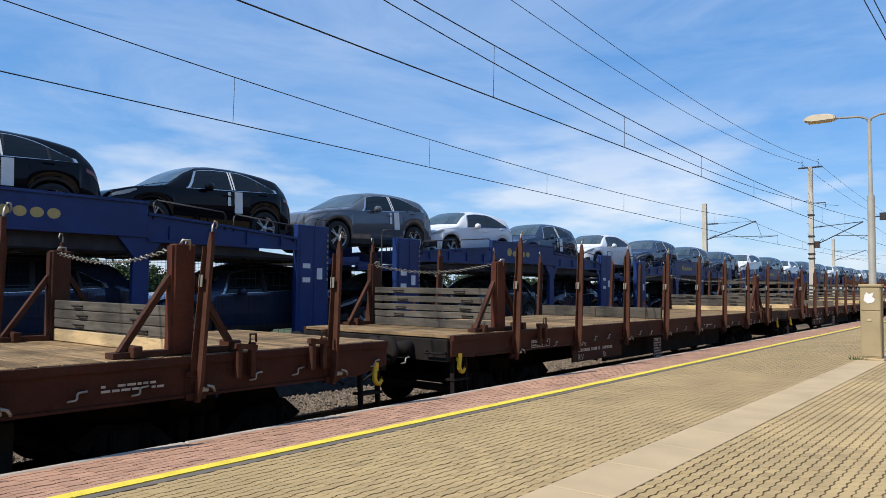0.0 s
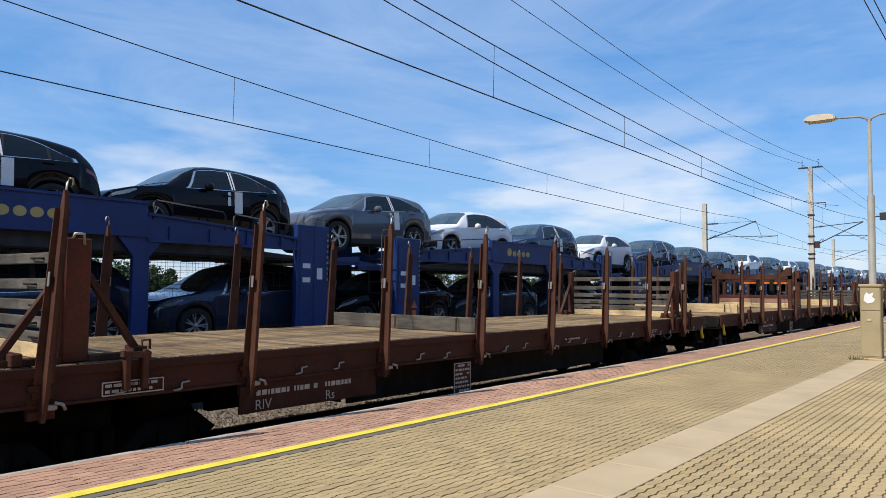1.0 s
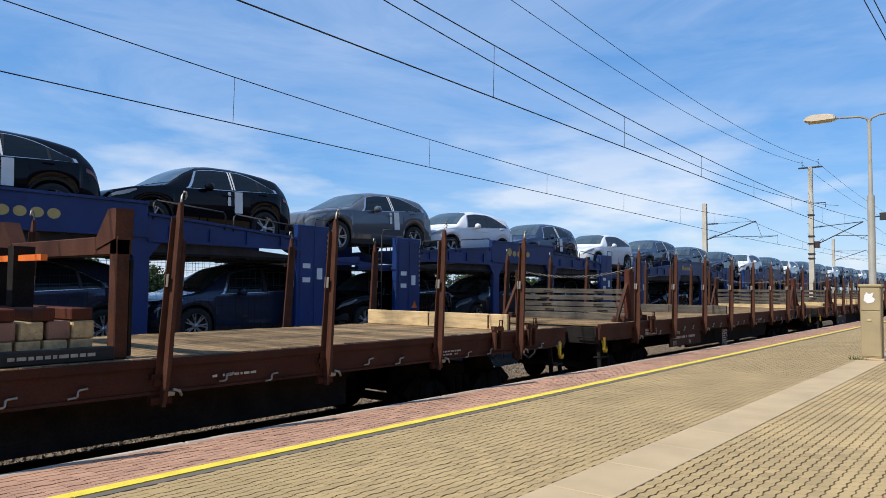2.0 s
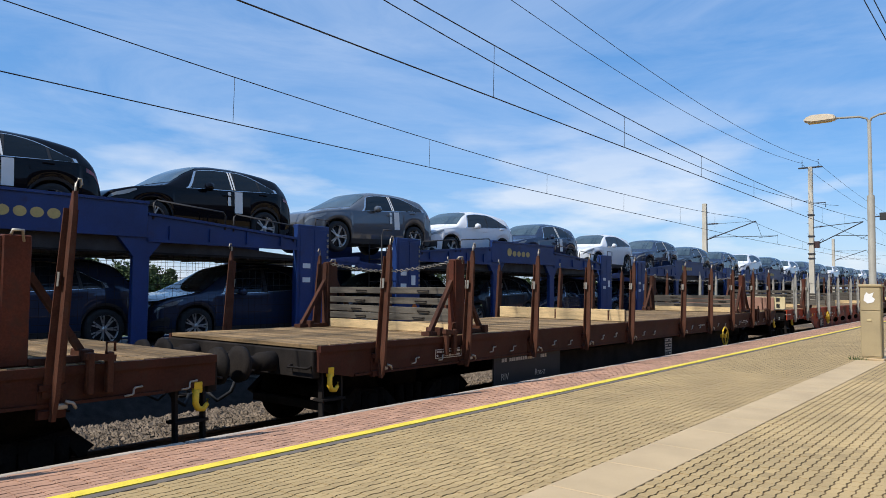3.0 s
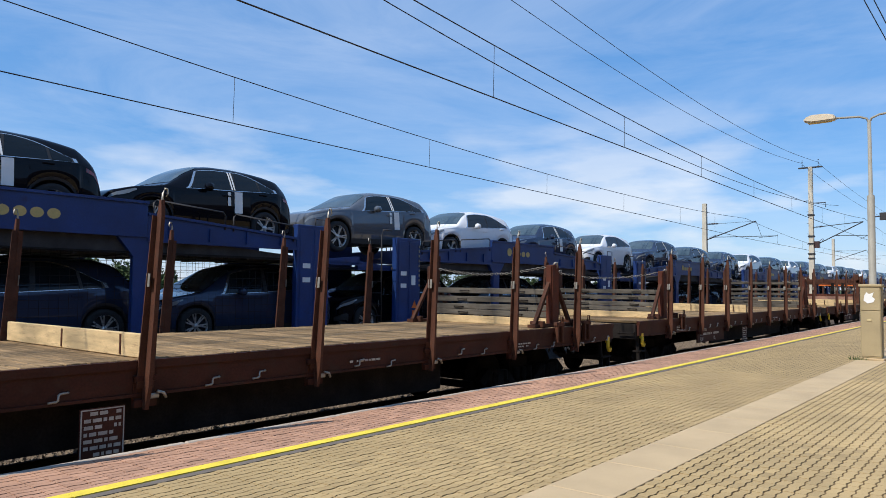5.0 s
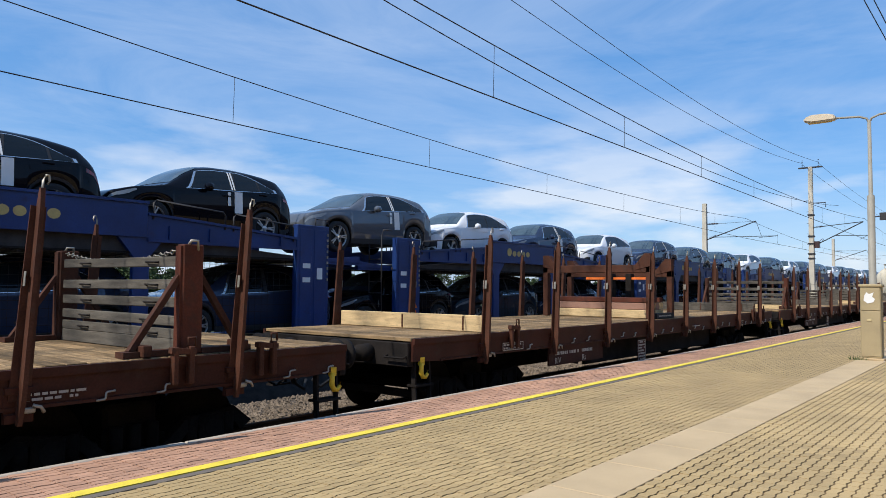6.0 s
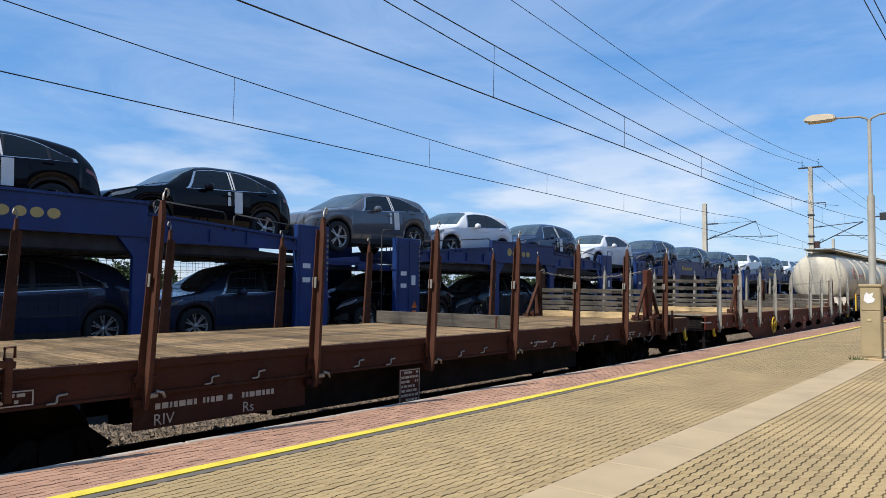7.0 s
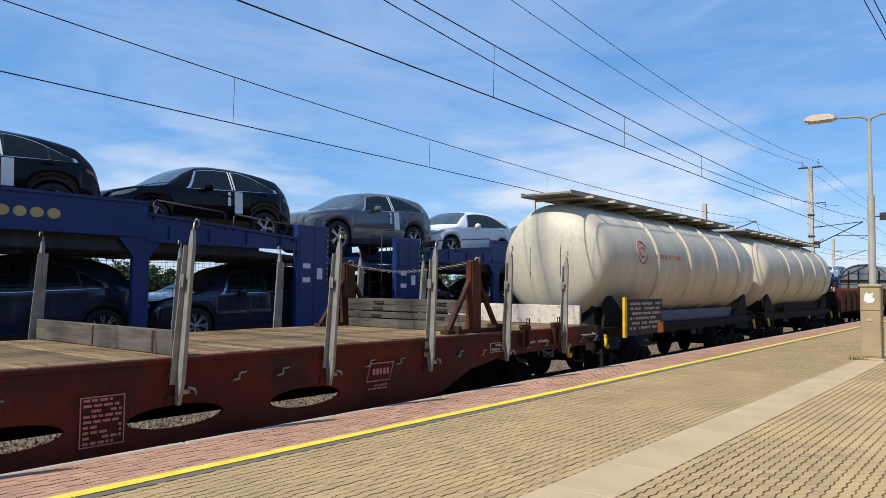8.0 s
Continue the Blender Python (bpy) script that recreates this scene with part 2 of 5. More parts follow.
def prism(bm, pts, a0, a1, plane="xz"):
    """An outline in the xz or yz plane, drawn out along the third axis from a0 to a1."""
    def at(p, a):
        return (p[0], a, p[1]) if plane == "xz" else (a, p[0], p[1]) if plane == "yz" else (p[0], p[1], a)
    s, t = [bm.verts.new(at(p, a0)) for p in pts], [bm.verts.new(at(p, a1)) for p in pts]
    bm.faces.new(s), bm.faces.new(t[::-1])
    for i in range(len(pts)):
        j = (i + 1) % len(pts)
        bm.faces.new((s[i], t[i], t[j], s[j]))
    return bm


def lathe(bm, prof, c, axis="y", n=24, cap=True):
    """A profile of (along, radius), turned round an axis through c."""
    rings = []
    for a, r in prof:
        ring = []
        for k in range(n):
            u, v = r * math.cos(k * math.tau / n), r * math.sin(k * math.tau / n)
            o = (u, a, v) if axis == "y" else (a, u, v) if axis == "x" else (u, v, a)
            ring.append(bm.verts.new((c[0] + o[0], c[1] + o[1], c[2] + o[2])))
        rings.append(ring)
    for s, t in zip(rings, rings[1:]):
        for k in range(n):
            f = bm.faces.new((s[k], t[k], t[(k + 1) % n], s[(k + 1) % n]))
            f.smooth = True
    if cap and prof[0][1] > 1e-4:
        bm.faces.new(rings[0])
    if cap and prof[-1][1] > 1e-4:
        bm.faces.new(rings[-1][::-1])
    return bm


def mesh_of(name, bm, material):
    bmesh.ops.remove_doubles(bm, verts=bm.verts, dist=1e-5)
    bmesh.ops.recalc_face_normals(bm, faces=bm.faces)
    me = bpy.data.meshes.new(name)
    bm.to_mesh(me)
    bm.free()
    me.materials.append(material)
    return me


def part(name, bm, material, parent=None, label=""):
    ob = new(name, mesh_of(name, bm, material) if isinstance(bm, bmesh.types.BMesh) else bm)
    ob.parent = parent
    return tagged(ob, label)


def empty(name, m, label, category, group="", kind=""):
    ob = new(name)
    ob.empty_display_size = 0.2
    ob.matrix_basis = m
    return tagged(ob, label, category, group, kind)


def B():
    return bmesh.new()


def words(text, size, parent, material, m, name="lettering"):
    """Flat painted lettering in the built-in font, as a mesh."""
    cu = bpy.data.curves.new(name, "FONT")
    cu.body, cu.size, cu.extrude = text, size, 0.001
    tmp = bpy.data.objects.new(name, cu)
    scene.collection.objects.link(tmp)
    me = bpy.data.meshes.new_from_object(tmp.evaluated_get(bpy.context.evaluated_depsgraph_get()))
    bpy.data.objects.remove(tmp)
    me.materials.clear()
    me.materials.append(material)
    ob = new(name, me)
    ob.parent = parent
    ob.matrix_basis = m
    return ob


MOVING = []
SPEED = 27.5
RAIL = -0.45          # rail top
T1, T2 = 8.12, 14.15  # track centres
ZR = RAIL
CW = 0.35             # the wagons' middle, beyond the line their near sides are set out from
FAR = 2.05            # their far side, from the same line
DROP = -0.10          # the first track lies lower than its wagons' base line by this
ZR2 = -0.245          # the second track lies a little higher

# ---- ground, tracks and platform ----
bm = B()
quad_box(bm, -400, 3000, -1500, 3000, -1.45, -1.16)
tagged(part("ground", bm, M["soil"]), "bare dusty ground beside the tracks", "ground", kind="structure")
bm = B()
quad_box(bm, -300, 2500, 26, 2500, -1.158, -1.05)
tagged(part("field", bm, M["grass"]), "dry green field beyond the railway", "field", kind="structure")


def track(y, x0, x1, dz, wide, bed):
    bm = B()
    prism(bm, [(y - 2.6, -1.16), (y + wide + 0.4, -1.16), (y + wide, -0.66 + dz), (y - 1.55, -0.66 + dz)], x0, x1, "yz")
    tagged(part("ballast_bed", bm, bed), "packed ballast bed under the track", "ballast", kind="structure")
    for s in (-1, 1):
        bm = B()
        yy = y + s * 0.75
        prism(bm, [(yy - 0.07, -0.632 + dz), (yy + 0.07, -0.632 + dz), (yy + 0.012, -0.60 + dz), (yy + 0.012, -0.51 + dz), (yy + 0.036, -0.49 + dz), (yy + 0.036, -0.46 + dz), (yy - 0.036, -0.46 + dz), (yy - 0.036, -0.49 + dz), (yy - 0.012, -0.51 + dz), (yy - 0.012, -0.60 + dz)], x0, x1, "yz")
        tagged(part("rail", bm, M["rail"]), "worn steel rail with a rusty web", "rail", "rails of the tracks", "structure")
    bm = B()
    x = x0
    while x < min(x1, 150):
        quad_box(bm, x, x + 0.26, y - 1.3, y + 1.3, -0.80 + dz, -0.635 + dz, 0.02)
        x += 0.62
    tagged(part("sleepers", bm, M["sleeper"]), "grey concrete sleepers half sunk in ballast", "sleepers", kind="stuff")


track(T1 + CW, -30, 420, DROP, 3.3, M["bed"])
# this bed has shade put into its colour
track(T2, -30, 420, 0.2, 1.9, M["shaded_bed"])


def stones():
    rnd = random.Random(4)
    bm = B()
    for i in range(40000):
        x = -2 + 50 * rnd.random() ** 1.5
        y = rnd.uniform(6.5, 8.6) if i % 5 == 0 else rnd.uniform(8.6, 11.75)
        if abs(abs(y - T1 - CW) - 0.75) < 0.09:
            continue
        s = rnd.uniform(0.024, 0.058)
        z = DROP - 0.665 + s * 0.5 - max(0.0, min(0.3, y - T1 - 3.6))
        v = []
        for dx, dy, dz in ((1, 0, 0), (0, 1, 0), (-1, 0, 0), (0, -1, 0), (0, 0, 1)):
            v.append(bm.verts.new((x + s * (dx + rnd.uniform(-0.35, 0.35)), y + s * (dy + rnd.uniform(-0.35, 0.35)), z + s * (0.8 * dz + rnd.uniform(-0.3, 0.3)))))
        for k in range(4):
            bm.faces.new((v[k], v[(k + 1) % 4], v[4]))
    me = bpy.data.meshes.new("ballast_stones")
    bm.to_mesh(me)
    bm.free()
    me.materials.append(M["ballast"])
    tagged(new("ballast_stones", me), "loose grey-brown crushed ballast stones", "ballast", kind="stuff")


stones()
bm = B()
quad_box(bm, -30, 420, -14, 6.41, -1.16, -0.011)
tagged(part("platform", bm, M["joint"]), "station platform base with sandy joints", "platform", kind="structure")
EDGE = 6.49
KERBS = [(-30.0, -6.0)] + [(-6 + 2.0 * k, -4 + 2.0 * k) for k in range(58)] + [(110.0, 300.0)]
for x0, x1 in KERBS:
    bm = B()
    quad_box(bm, x0, x1 - 0.015, 6.41, EDGE + 0.01, -0.30, 0.0, 0.012)
    quad_box(bm, x0, x1 - 0.015, 6.41, EDGE - 0.05, -1.15, -0.30)
    tagged(part("kerb_stone", bm, M["kerb"]), "pale worn platform edge stone", "kerb", "edge stones", "structure")
bm = B()
x = -28.0
rr = random.Random(2)
while x < 160:
    w = rr.uniform(0.45, 0.55)
    quad_box(bm, x, x + w - 0.006, 5.39 + rr.uniform(-0.004, 0.004), 5.52 + rr.uniform(-0.003, 0.003), -0.05, 0.007)
    x += w
tagged(part("safety_line", bm, M["yellow"]), "worn yellow safety line on the platform", "safety line", kind="structure")
bm = B()
quad_box(bm, -28, 160, 5.285, 5.372, -0.05, 0.002)
tagged(part("line_border", bm, M["asphalt"]), "grey tar strip beside the yellow line", "joint strip", kind="structure")
for x0, x1 in [(-28.0, -4.0)] + [(-4.0 + k, -3.0 + k) for k in range(74)] + [(70.0, 160.0)]:
    bm = B()
    quad_box(bm, x0, x1 - 0.01, 2.40, 2.955, -0.05, 0.003, 0.004)
    tagged(part("slab", bm, M["concrete"]), "pale concrete guide slab set in the paving", "slab", "row of slabs", "structure")


# ---- the passing freight train ----
def wheelset(bm, x, r=0.46, low=0.0):
    for s in (-1, 1):
        lathe(bm, [(-0.065, r * 0.35), (-0.065, r), (0.035, r), (0.05, r + 0.03), (0.065, r + 0.03), (0.065, r * 0.35)], (x, s * 0.75, r + low), "y", 24)
    lathe(bm, [(-1.0, 0.09), (1.0, 0.09)], (x, 0, r + low), "y", 10)


def bogie(parent, x, c=0.0):
    for dx in (-0.9, 0.9):
        bm = B()
        wheelset(bm, x + dx, 0.46, DROP)
        part("wheelset", bm, M["dark"], parent).matrix_basis = pose(0, c, 0)
    for s in (-1, 1):
        bm = B()
        y = s * 1.02
        prism(bm, [(x - 1.45, 0.46), (x - 1.2, 0.66), (x - 0.55, 0.56), (x - 0.3, 0.34), (x + 0.3, 0.34), (x + 0.55, 0.56), (x + 1.2, 0.66), (x + 1.45, 0.46), (x + 1.3, 0.36), (x + 1.15, 0.56), (x + 0.65, 0.48), (x + 0.4, 0.24), (x - 0.4, 0.24), (x - 0.65, 0.48), (x - 1.15, 0.56), (x - 1.3, 0.36)], y - 0.06, y + 0.06)
        for dx in (-0.9, 0.9):
            quad_box(bm, x + dx - 0.16, x + dx + 0.16, y - 0.1, y + 0.1, 0.33, 0.6, 0.03)
            lathe(bm, [(-0.02, 0.11), (0.03, 0.11), (0.05, 0.05)], (x + dx, y + s * 0.1, 0.46), "y", 12)
        for dx in (-0.2, 0.0, 0.2):
            lathe(bm, [(0.35, 0.07), (0.6, 0.07)], (x + dx, y, 0), "z", 8)
        bmesh.ops.translate(bm, verts=bm.verts, vec=(0, 0, DROP))
        part("bogie_frame", bm, M["dark"], parent).matrix_basis = pose(0, c, 0)


def bogie_middle(parent, x):
    """Bolster, spring plank and brake beams between the wheels of a bogie."""
    bm = B()
    quad_box(bm, x - 0.3, x + 0.3, -0.95, 0.95, 0.22, 0.72, 0.04)
    for d in (-1.42, -0.38, 0.38, 1.42):
        quad_box(bm, x + d - 0.05, x + d + 0.05, -0.9, 0.9, 0.22, 0.34, 0.01)
    for s in (-1, 1):
        for d in (-0.9, 0.9):
            for e in (-0.24, 0.24):
                lathe(bm, [(0.22, 0.085), (0.5, 0.085)], (x + d + e, s * 1.02, 0), "z", 8)
    part("bolster", bm, M["dark"], parent).matrix_basis = pose(0, CW, 0)


def end_gear(parent, x, s, deep, c=0.0):
    """Buffers, coupling and hoses on the headstock at x; s is the way out."""
    for y in (-0.875, 0.875):
        bm = B()
        lathe(bm, [(0, 0.13), (s * 0.3, 0.12), (s * 0.3, 0.085), (s * 0.52, 0.085), (s * 0.54, 0.22), (s * 0.6, 0.23), (s * 0.62, 0.15), (s * 0.625, 0.0)], (x, y, 1.02), "x", 18)
        part("buffer", bm, M["dark"], parent).matrix_basis = pose(0, c, 0)
    bm = B()
    beam(bm, (x, 0, 1.02), (x + s * 0.3, 0, 1.0), 0.09, 0.14)
    tube(bm, [(x + s * 0.25, 0.05, 1.0), (x + s * 0.45, 0.05, 0.8), (x + s * 0.6, 0.05, 0.78)], 0.03)
    tube(bm, [(x + s * 0.25, -0.05, 1.0), (x + s * 0.45, -0.05, 0.8), (x + s * 0.6, -0.05, 0.78)], 0.03)
    part("coupling", bm, M["dark"], parent).matrix_basis = pose(0, c, 0)
    for y in (-0.35, 0.35):
        bm = B()
        tube(bm, [(x, y, 0.9), (x + s * 0.18, y, 0.88), (x + s * 0.32, y, 0.6), (x + s * 0.5, y * 0.9, 0.5), (x + s * 0.6, y * 0.7, 0.62)], 0.025)
        part("brake_hose", bm, M["black"], parent).matrix_basis = pose(0, c, 0)
    for y in (-1.3, 1.3):
        bm = B()
        for d in (0.1, 0.42):
            beam(bm, (x - s * d, y * 0.97, 0.95), (x - s * d, y * 1.0, 0.28), 0.03, 0.075)
        for z in (0.28, 0.56):
            quad_box(bm, x - s * 0.26 - 0.19, x - s * 0.26 + 0.19, min(y * 0.9, y * 1.04), max(y * 0.9, y * 1.04), z, z + 0.03)
        tube(bm, [(x + s * 0.06, y * 0.98, 1.0), (x + s * 0.13, y * 0.98, 0.98), (x + s * 0.13, y * 0.7, 0.98), (x + s * 0.06, y * 0.7, 1.0)], 0.016)
        part("step_iron", bm, M["dark"], parent).matrix_basis = pose(0, 0 if y < 0 else 2 * c, 0)
        bm = B()
        h = x - s * (0.72 if deep else 0.2)
        yh = y * 1.045
        quad_box(bm, h - 0.05, h + 0.05, min(yh, y), max(yh, y), 0.86, 0.98, 0.01)
        tube(bm, [(h - 0.03, yh, 0.90), (h - 0.035, yh, 0.76), (h, yh, 0.70), (h + 0.06, yh, 0.69), (h + 0.10, yh, 0.735), (h + 0.11, yh, 0.79)], [0.034, 0.036, 0.034, 0.03, 0.026, 0.018], 7)
        part("rope_hook", bm, M["yhook"], parent, "yellow painted rope hook").matrix_basis = pose(0, 0 if y < 0 else 2 * c, 0)


def stanchion_mesh(top, material):
    """A tapering pressed-steel side post with a folded edge and a hook on its head."""
    bm = B()
    z0, z1 = 0.78, top
    for a, b, w0, w1, d in ((z0, z0 + 0.22, 0.05, 0.120, 0.04), (z0 + 0.22, z1 - 0.16, 0.120, 0.085, 0.04), (z1 - 0.16, z1, 0.085, 0.035, 0.04)):
        beam(bm, (0, 0.0, a), (0, 0.0, b), d, w0, d, w1)
    for s in (-1, 1):
        beam(bm, (s * 0.055, 0.045, z0 + 0.2), (s * 0.038, 0.045, z1 - 0.16), 0.07, 0.014, 0.055, 0.012)
    return mesh_of("stanchion", bm, material)


def hook_mesh(top):
    bm = B()
    tube(bm, [(0, 0.0, top - 0.05), (0, 0, top + 0.07), (0.02, 0, top + 0.12), (0.045, 0, top + 0.12), (0.055, 0, top + 0.07), (0.04, 0, top + 0.04)], 0.010)
    return mesh_of("hook", bm, M["hook"])


def latch_mesh():
    bm = B()
    quad_box(bm, -0.06, 0.06, -0.05, 0.0, 0.88, 0.93, 0.01)
    tube(bm, [(0.03, -0.05, 0.95), (0.09, -0.07, 0.93), (0.12, -0.06, 0.88)], 0.016)
    return mesh_of("latch", bm, M["hook"])


def bars_plate(parent, x0, x1, z0, z1, y, rows, seed, material=None, frame_w=True):
    """Painted markings that cannot be read: short bars in rows, in a thin border."""
    rnd = random.Random(seed)
    bm = B()
    h = (z1 - z0) / rows
    for r in range(rows):
        x = x0 + 0.02
        while x < x1 - 0.04:
            w = min(rnd.uniform(0.025, 0.09), x1 - 0.02 - x)
            if rnd.random() < 0.82:
                quad_box(bm, x, x + w, y - 0.003, y, z0 + h * (r + 0.25), z0 + h * (r + 0.78))
            x += w + 0.018
    if frame_w:
        for a in ((x0, x1, z0 - 0.012, z0), (x0, x1, z1, z1 + 0.012), (x0 - 0.012, x0, z0 - 0.012, z1 + 0.012), (x1, x1 + 0.012, z0 - 0.012, z1 + 0.012)):
            quad_box(bm, a[0], a[1], y - 0.003, y, a[2], a[3])
    return tagged(part("marking", bm, material or M["white"], parent), kind="stuff")


def ellipse(cx, cz, a, b, n=18):
    return [(cx + a * math.cos(k * math.tau / n), cz + b * math.sin(k * math.tau / n)) for k in range(n)]


def web(outline, holes, y):
    """A side web with openings cut through it."""
    bm = B()
    edges = []
    for loop in [outline] + holes:
        vs = [bm.verts.new((p[0], y, p[1])) for p in loop]
        edges += [bm.edges.new((vs[i], vs[(i + 1) % len(vs)])) for i in range(len(vs))]
    bmesh.ops.triangle_fill(bm, use_beauty=True, use_dissolve=False, edges=edges)
    return bm


def flat_wagon(length, posts, paint_mat, post_mat, deep, label, top, seed):
    """A bogie flat wagon, its x from one buffer face to the other, its base on the rails."""
    w = empty("flat_wagon", pose(0, 0, 0), label, "flat wagon", "wagons of the freight train")
    a, b = 0.68, length - 0.68
    zb = 0.90 if length < 20 else 0.83
    rnd = random.Random(seed)
    for s in (-1, 1):
        y = -1.35 if s < 0 else FAR
        if deep:
            out = [(a, 1.2), (a, 0.88), (3.6, 0.86), (4.5, 0.72), (5.2, 0.45), (5.7, 0.36), (length - 5.7, 0.36), (length - 5.2, 0.45), (length - 4.5, 0.72), (length - 3.6, 0.86), (b, 0.88), (b, 1.2)]
            c = length / 2
            holes = [ellipse(c + d, 0.66, 0.54, 0.115) for d in (-3.3, -1.75, -0.1, 1.55, 3.25)]
            ob = part("side_sill", web(out, holes, y), paint_mat, w)
            so = ob.modifiers.new("thickness", "SOLIDIFY")
            so.thickness, so.offset = 0.03, 0
            bm = B()
            quad_box(bm, a, b, y - 0.04, y + 0.05, 1.20, 1.252, 0.008)
            part("top_flange", bm, paint_mat, w)
        else:
            bm = B()
            prism(bm, [(a, 1.2), (a, 0.93), (a + 0.55, zb), (b - 0.55, zb), (b, 0.93), (b, 1.2)], y - s * 0.06, y)
            quad_box(bm, a, b, min(y - s * 0.03, y + s * 0.025), max(y - s * 0.03, y + s * 0.025), 1.17, 1.250)
            quad_box(bm, a + 0.6, b - 0.6, min(y, y + s * 0.02), max(y, y + s * 0.02), zb, zb + 0.03)
            part("side_sill", bm, paint_mat, w)
            bm = B()
            quad_box(bm, 6.4, length - 6.0, y - s * 0.36 - 0.03, y - s * 0.36 + 0.03, 0.42, 1.1)
            prism(bm, [(4.9, 0.72), (6.4, 0.42), (6.4, 1.1), (4.9, 1.1)], y - s * 0.50 - 0.02, y - s * 0.50 + 0.02)
            if length > 20:
                quad_box(bm, 5.2, length - 5.2, y - s * 0.30 - 0.02, y - s * 0.30 + 0.02, 0.20, 0.75)
            part("truss_sill", bm, M["dark"], w)
        lm = LATCH
        for p in posts:
            bm = B()
            prism(bm, [(y - s * 0.02, 0.79), (y + s * 0.045, 0.80), (y + s * 0.045, 0.87), (y + s * 0.008, 0.88), (y + s * 0.008, 1.04), (y + s * 0.045, 1.05), (y + s * 0.045, 1.10), (y - s * 0.02, 1.11)], p - 0.115, p + 0.115, "yz")
            part("post_pocket", bm, paint_mat, w)
            st = part("stanchion", POSTS[post_mat.name, top], None, w)
            st.matrix_basis = pose(p - 0.06, y + s * 0.075, 0, rnd.uniform(-0.6, 0.6), (3.6 + rnd.uniform(-0.6, 0.6)) * -s, 0 if s < 0 else 180)
            part("hook", HOOKS[top], None, st, "bright steel hook")
            part("reflector", TAG, None, st, "pale worn reflector strip")
            lt = part("latch", lm, None, w, "worn bright latch")
            lt.matrix_basis = pose(p + 0.05, y + s * 0.06, 0, 0, 0, 0 if s < 0 else 180)
            if s < 0:
                for d in (0.75, 1.35):
                    lh = part("lashing_hook", LASH, None, w)
                    lh.matrix_basis = pose(p + d, y - 0.01, rnd.uniform(-0.03, 0.03))
    for x in (a, b):
        bm = B()
        quad_box(bm, x - 0.06, x + 0.06, -1.3, FAR - 0.05, 0.85, 1.19, 0.01)
        part("headstock", bm, M["dark"], w)
        if deep:
            bm = B()
            quad_box(bm, x - 0.16, x + 0.16, -1.28, -0.35, 1.262, 1.275)
            tube(bm, [(x - 0.3, -1.37, 1.1), (x - 0.3, -1.45, 1.08), (x + 0.2, -1.45, 1.08), (x + 0.2, -1.37, 1.1)], 0.016)
            part("end_flap", bm, M["hook"], w, "bright steel end flap and handle")
    bm = B()
    for y in (CW - 0.35, CW + 0.35):
        quad_box(bm, a, b, y - 0.06, y + 0.06, 0.80, 1.17)
        quad_box(bm, 4.9, length - 4.9, y - 0.07, y + 0.07, 0.40, 0.80)
    for i in range(9):
        x = 2 + (length - 4) * i / 8
        quad_box(bm, x - 0.06, x + 0.06, -1.28, FAR - 0.07, 0.9, 1.16)
    quad_box(bm, length / 2 - 1.4, length / 2 - 0.3, -0.6, 0.5, 0.42, 0.8, 0.05)
    lathe(bm, [(-0.5, 0.0), (-0.45, 0.18), (0.45, 0.18), (0.5, 0.0)], (length / 2 + 1.6, 0.5, 0.62), "x", 14)
    part("underframe", bm, M["dark"], w)
    for x in (3.1, length - 3.1):
        bogie(w, x, CW)
        bogie_middle(w, x)
    end_gear(w, a, -1, deep, CW)
    end_gear(w, b, 1, deep, CW)
    n = int((b - a) / 0.2)
    for i in range(n):
        p = part("plank", PLANKS[i % 3], None, w)
        p.matrix_basis = pose(a + 0.1 + i * (b - a) / n, rnd.uniform(-0.012, 0.012), 1.206 + rnd.uniform(-0.003, 0.004), 0, 0, rnd.uniform(-0.25, 0.25))
    rows = ((length - 4.0, length - 3.5, 0.95, 1.08, 2), (length - 2.9, length - 2.2, 1.0, 1.08, 1)) if deep else ((2.9, 3.5, 0.95, 1.06, 2), (length - 4.6, length - 3.9, 0.96, 1.05, 2), (length - 8.3, length - 7.7, 1.0, 1.05, 1))
    for i, (x0, x1, z0, z1, r) in enumerate(rows):
        bars_plate(w, x0, x1, z0, z1, -1.386 if deep else -1.3765, r, seed * 7 + i, frame_w=i == 0)
    if not deep:
        bars_plate(w, 4.65, 6.15, 0.72, 0.83, -1.334, 1, seed * 7 + 5, frame_w=False)
    if not deep:
        bm = B()
        px, pz = (11.55, 0.32) if length > 20 else (8.25, 0.36)
        quad_box(bm, px, px + 0.43, -1.36, -1.35, pz, pz + 0.48)
        part("plate", bm, M["black"] if length > 20 else paint_mat, w, "hanging data plate")
        bars_plate(w, px + 0.02, px + 0.41, pz + 0.02, pz + 0.46, -1.363, 7, seed + 5)
    for x in (3.2, length - 3.0, length - 1.95):
        bm = B()
        for d in (-0.09, 0.09):
            quad_box(bm, x + d - 0.03, x + d + 0.03, -1.44, -1.36, 0.98, 1.36, 0.008)
        beam(bm, (x - 0.14, -1.40, 1.33), (x + 0.14, -1.40, 1.30), 0.07, 0.06)
        tube(bm, [(x + 0.06, -1.40, 1.35), (x + 0.06, -1.40, 1.45), (x + 0.14, -1.40, 1.45), (x + 0.14, -1.40, 1.36)], 0.014, 5)
        part("fold_bracket", bm, M["rust"], w, "rusty folded stanchion bracket")
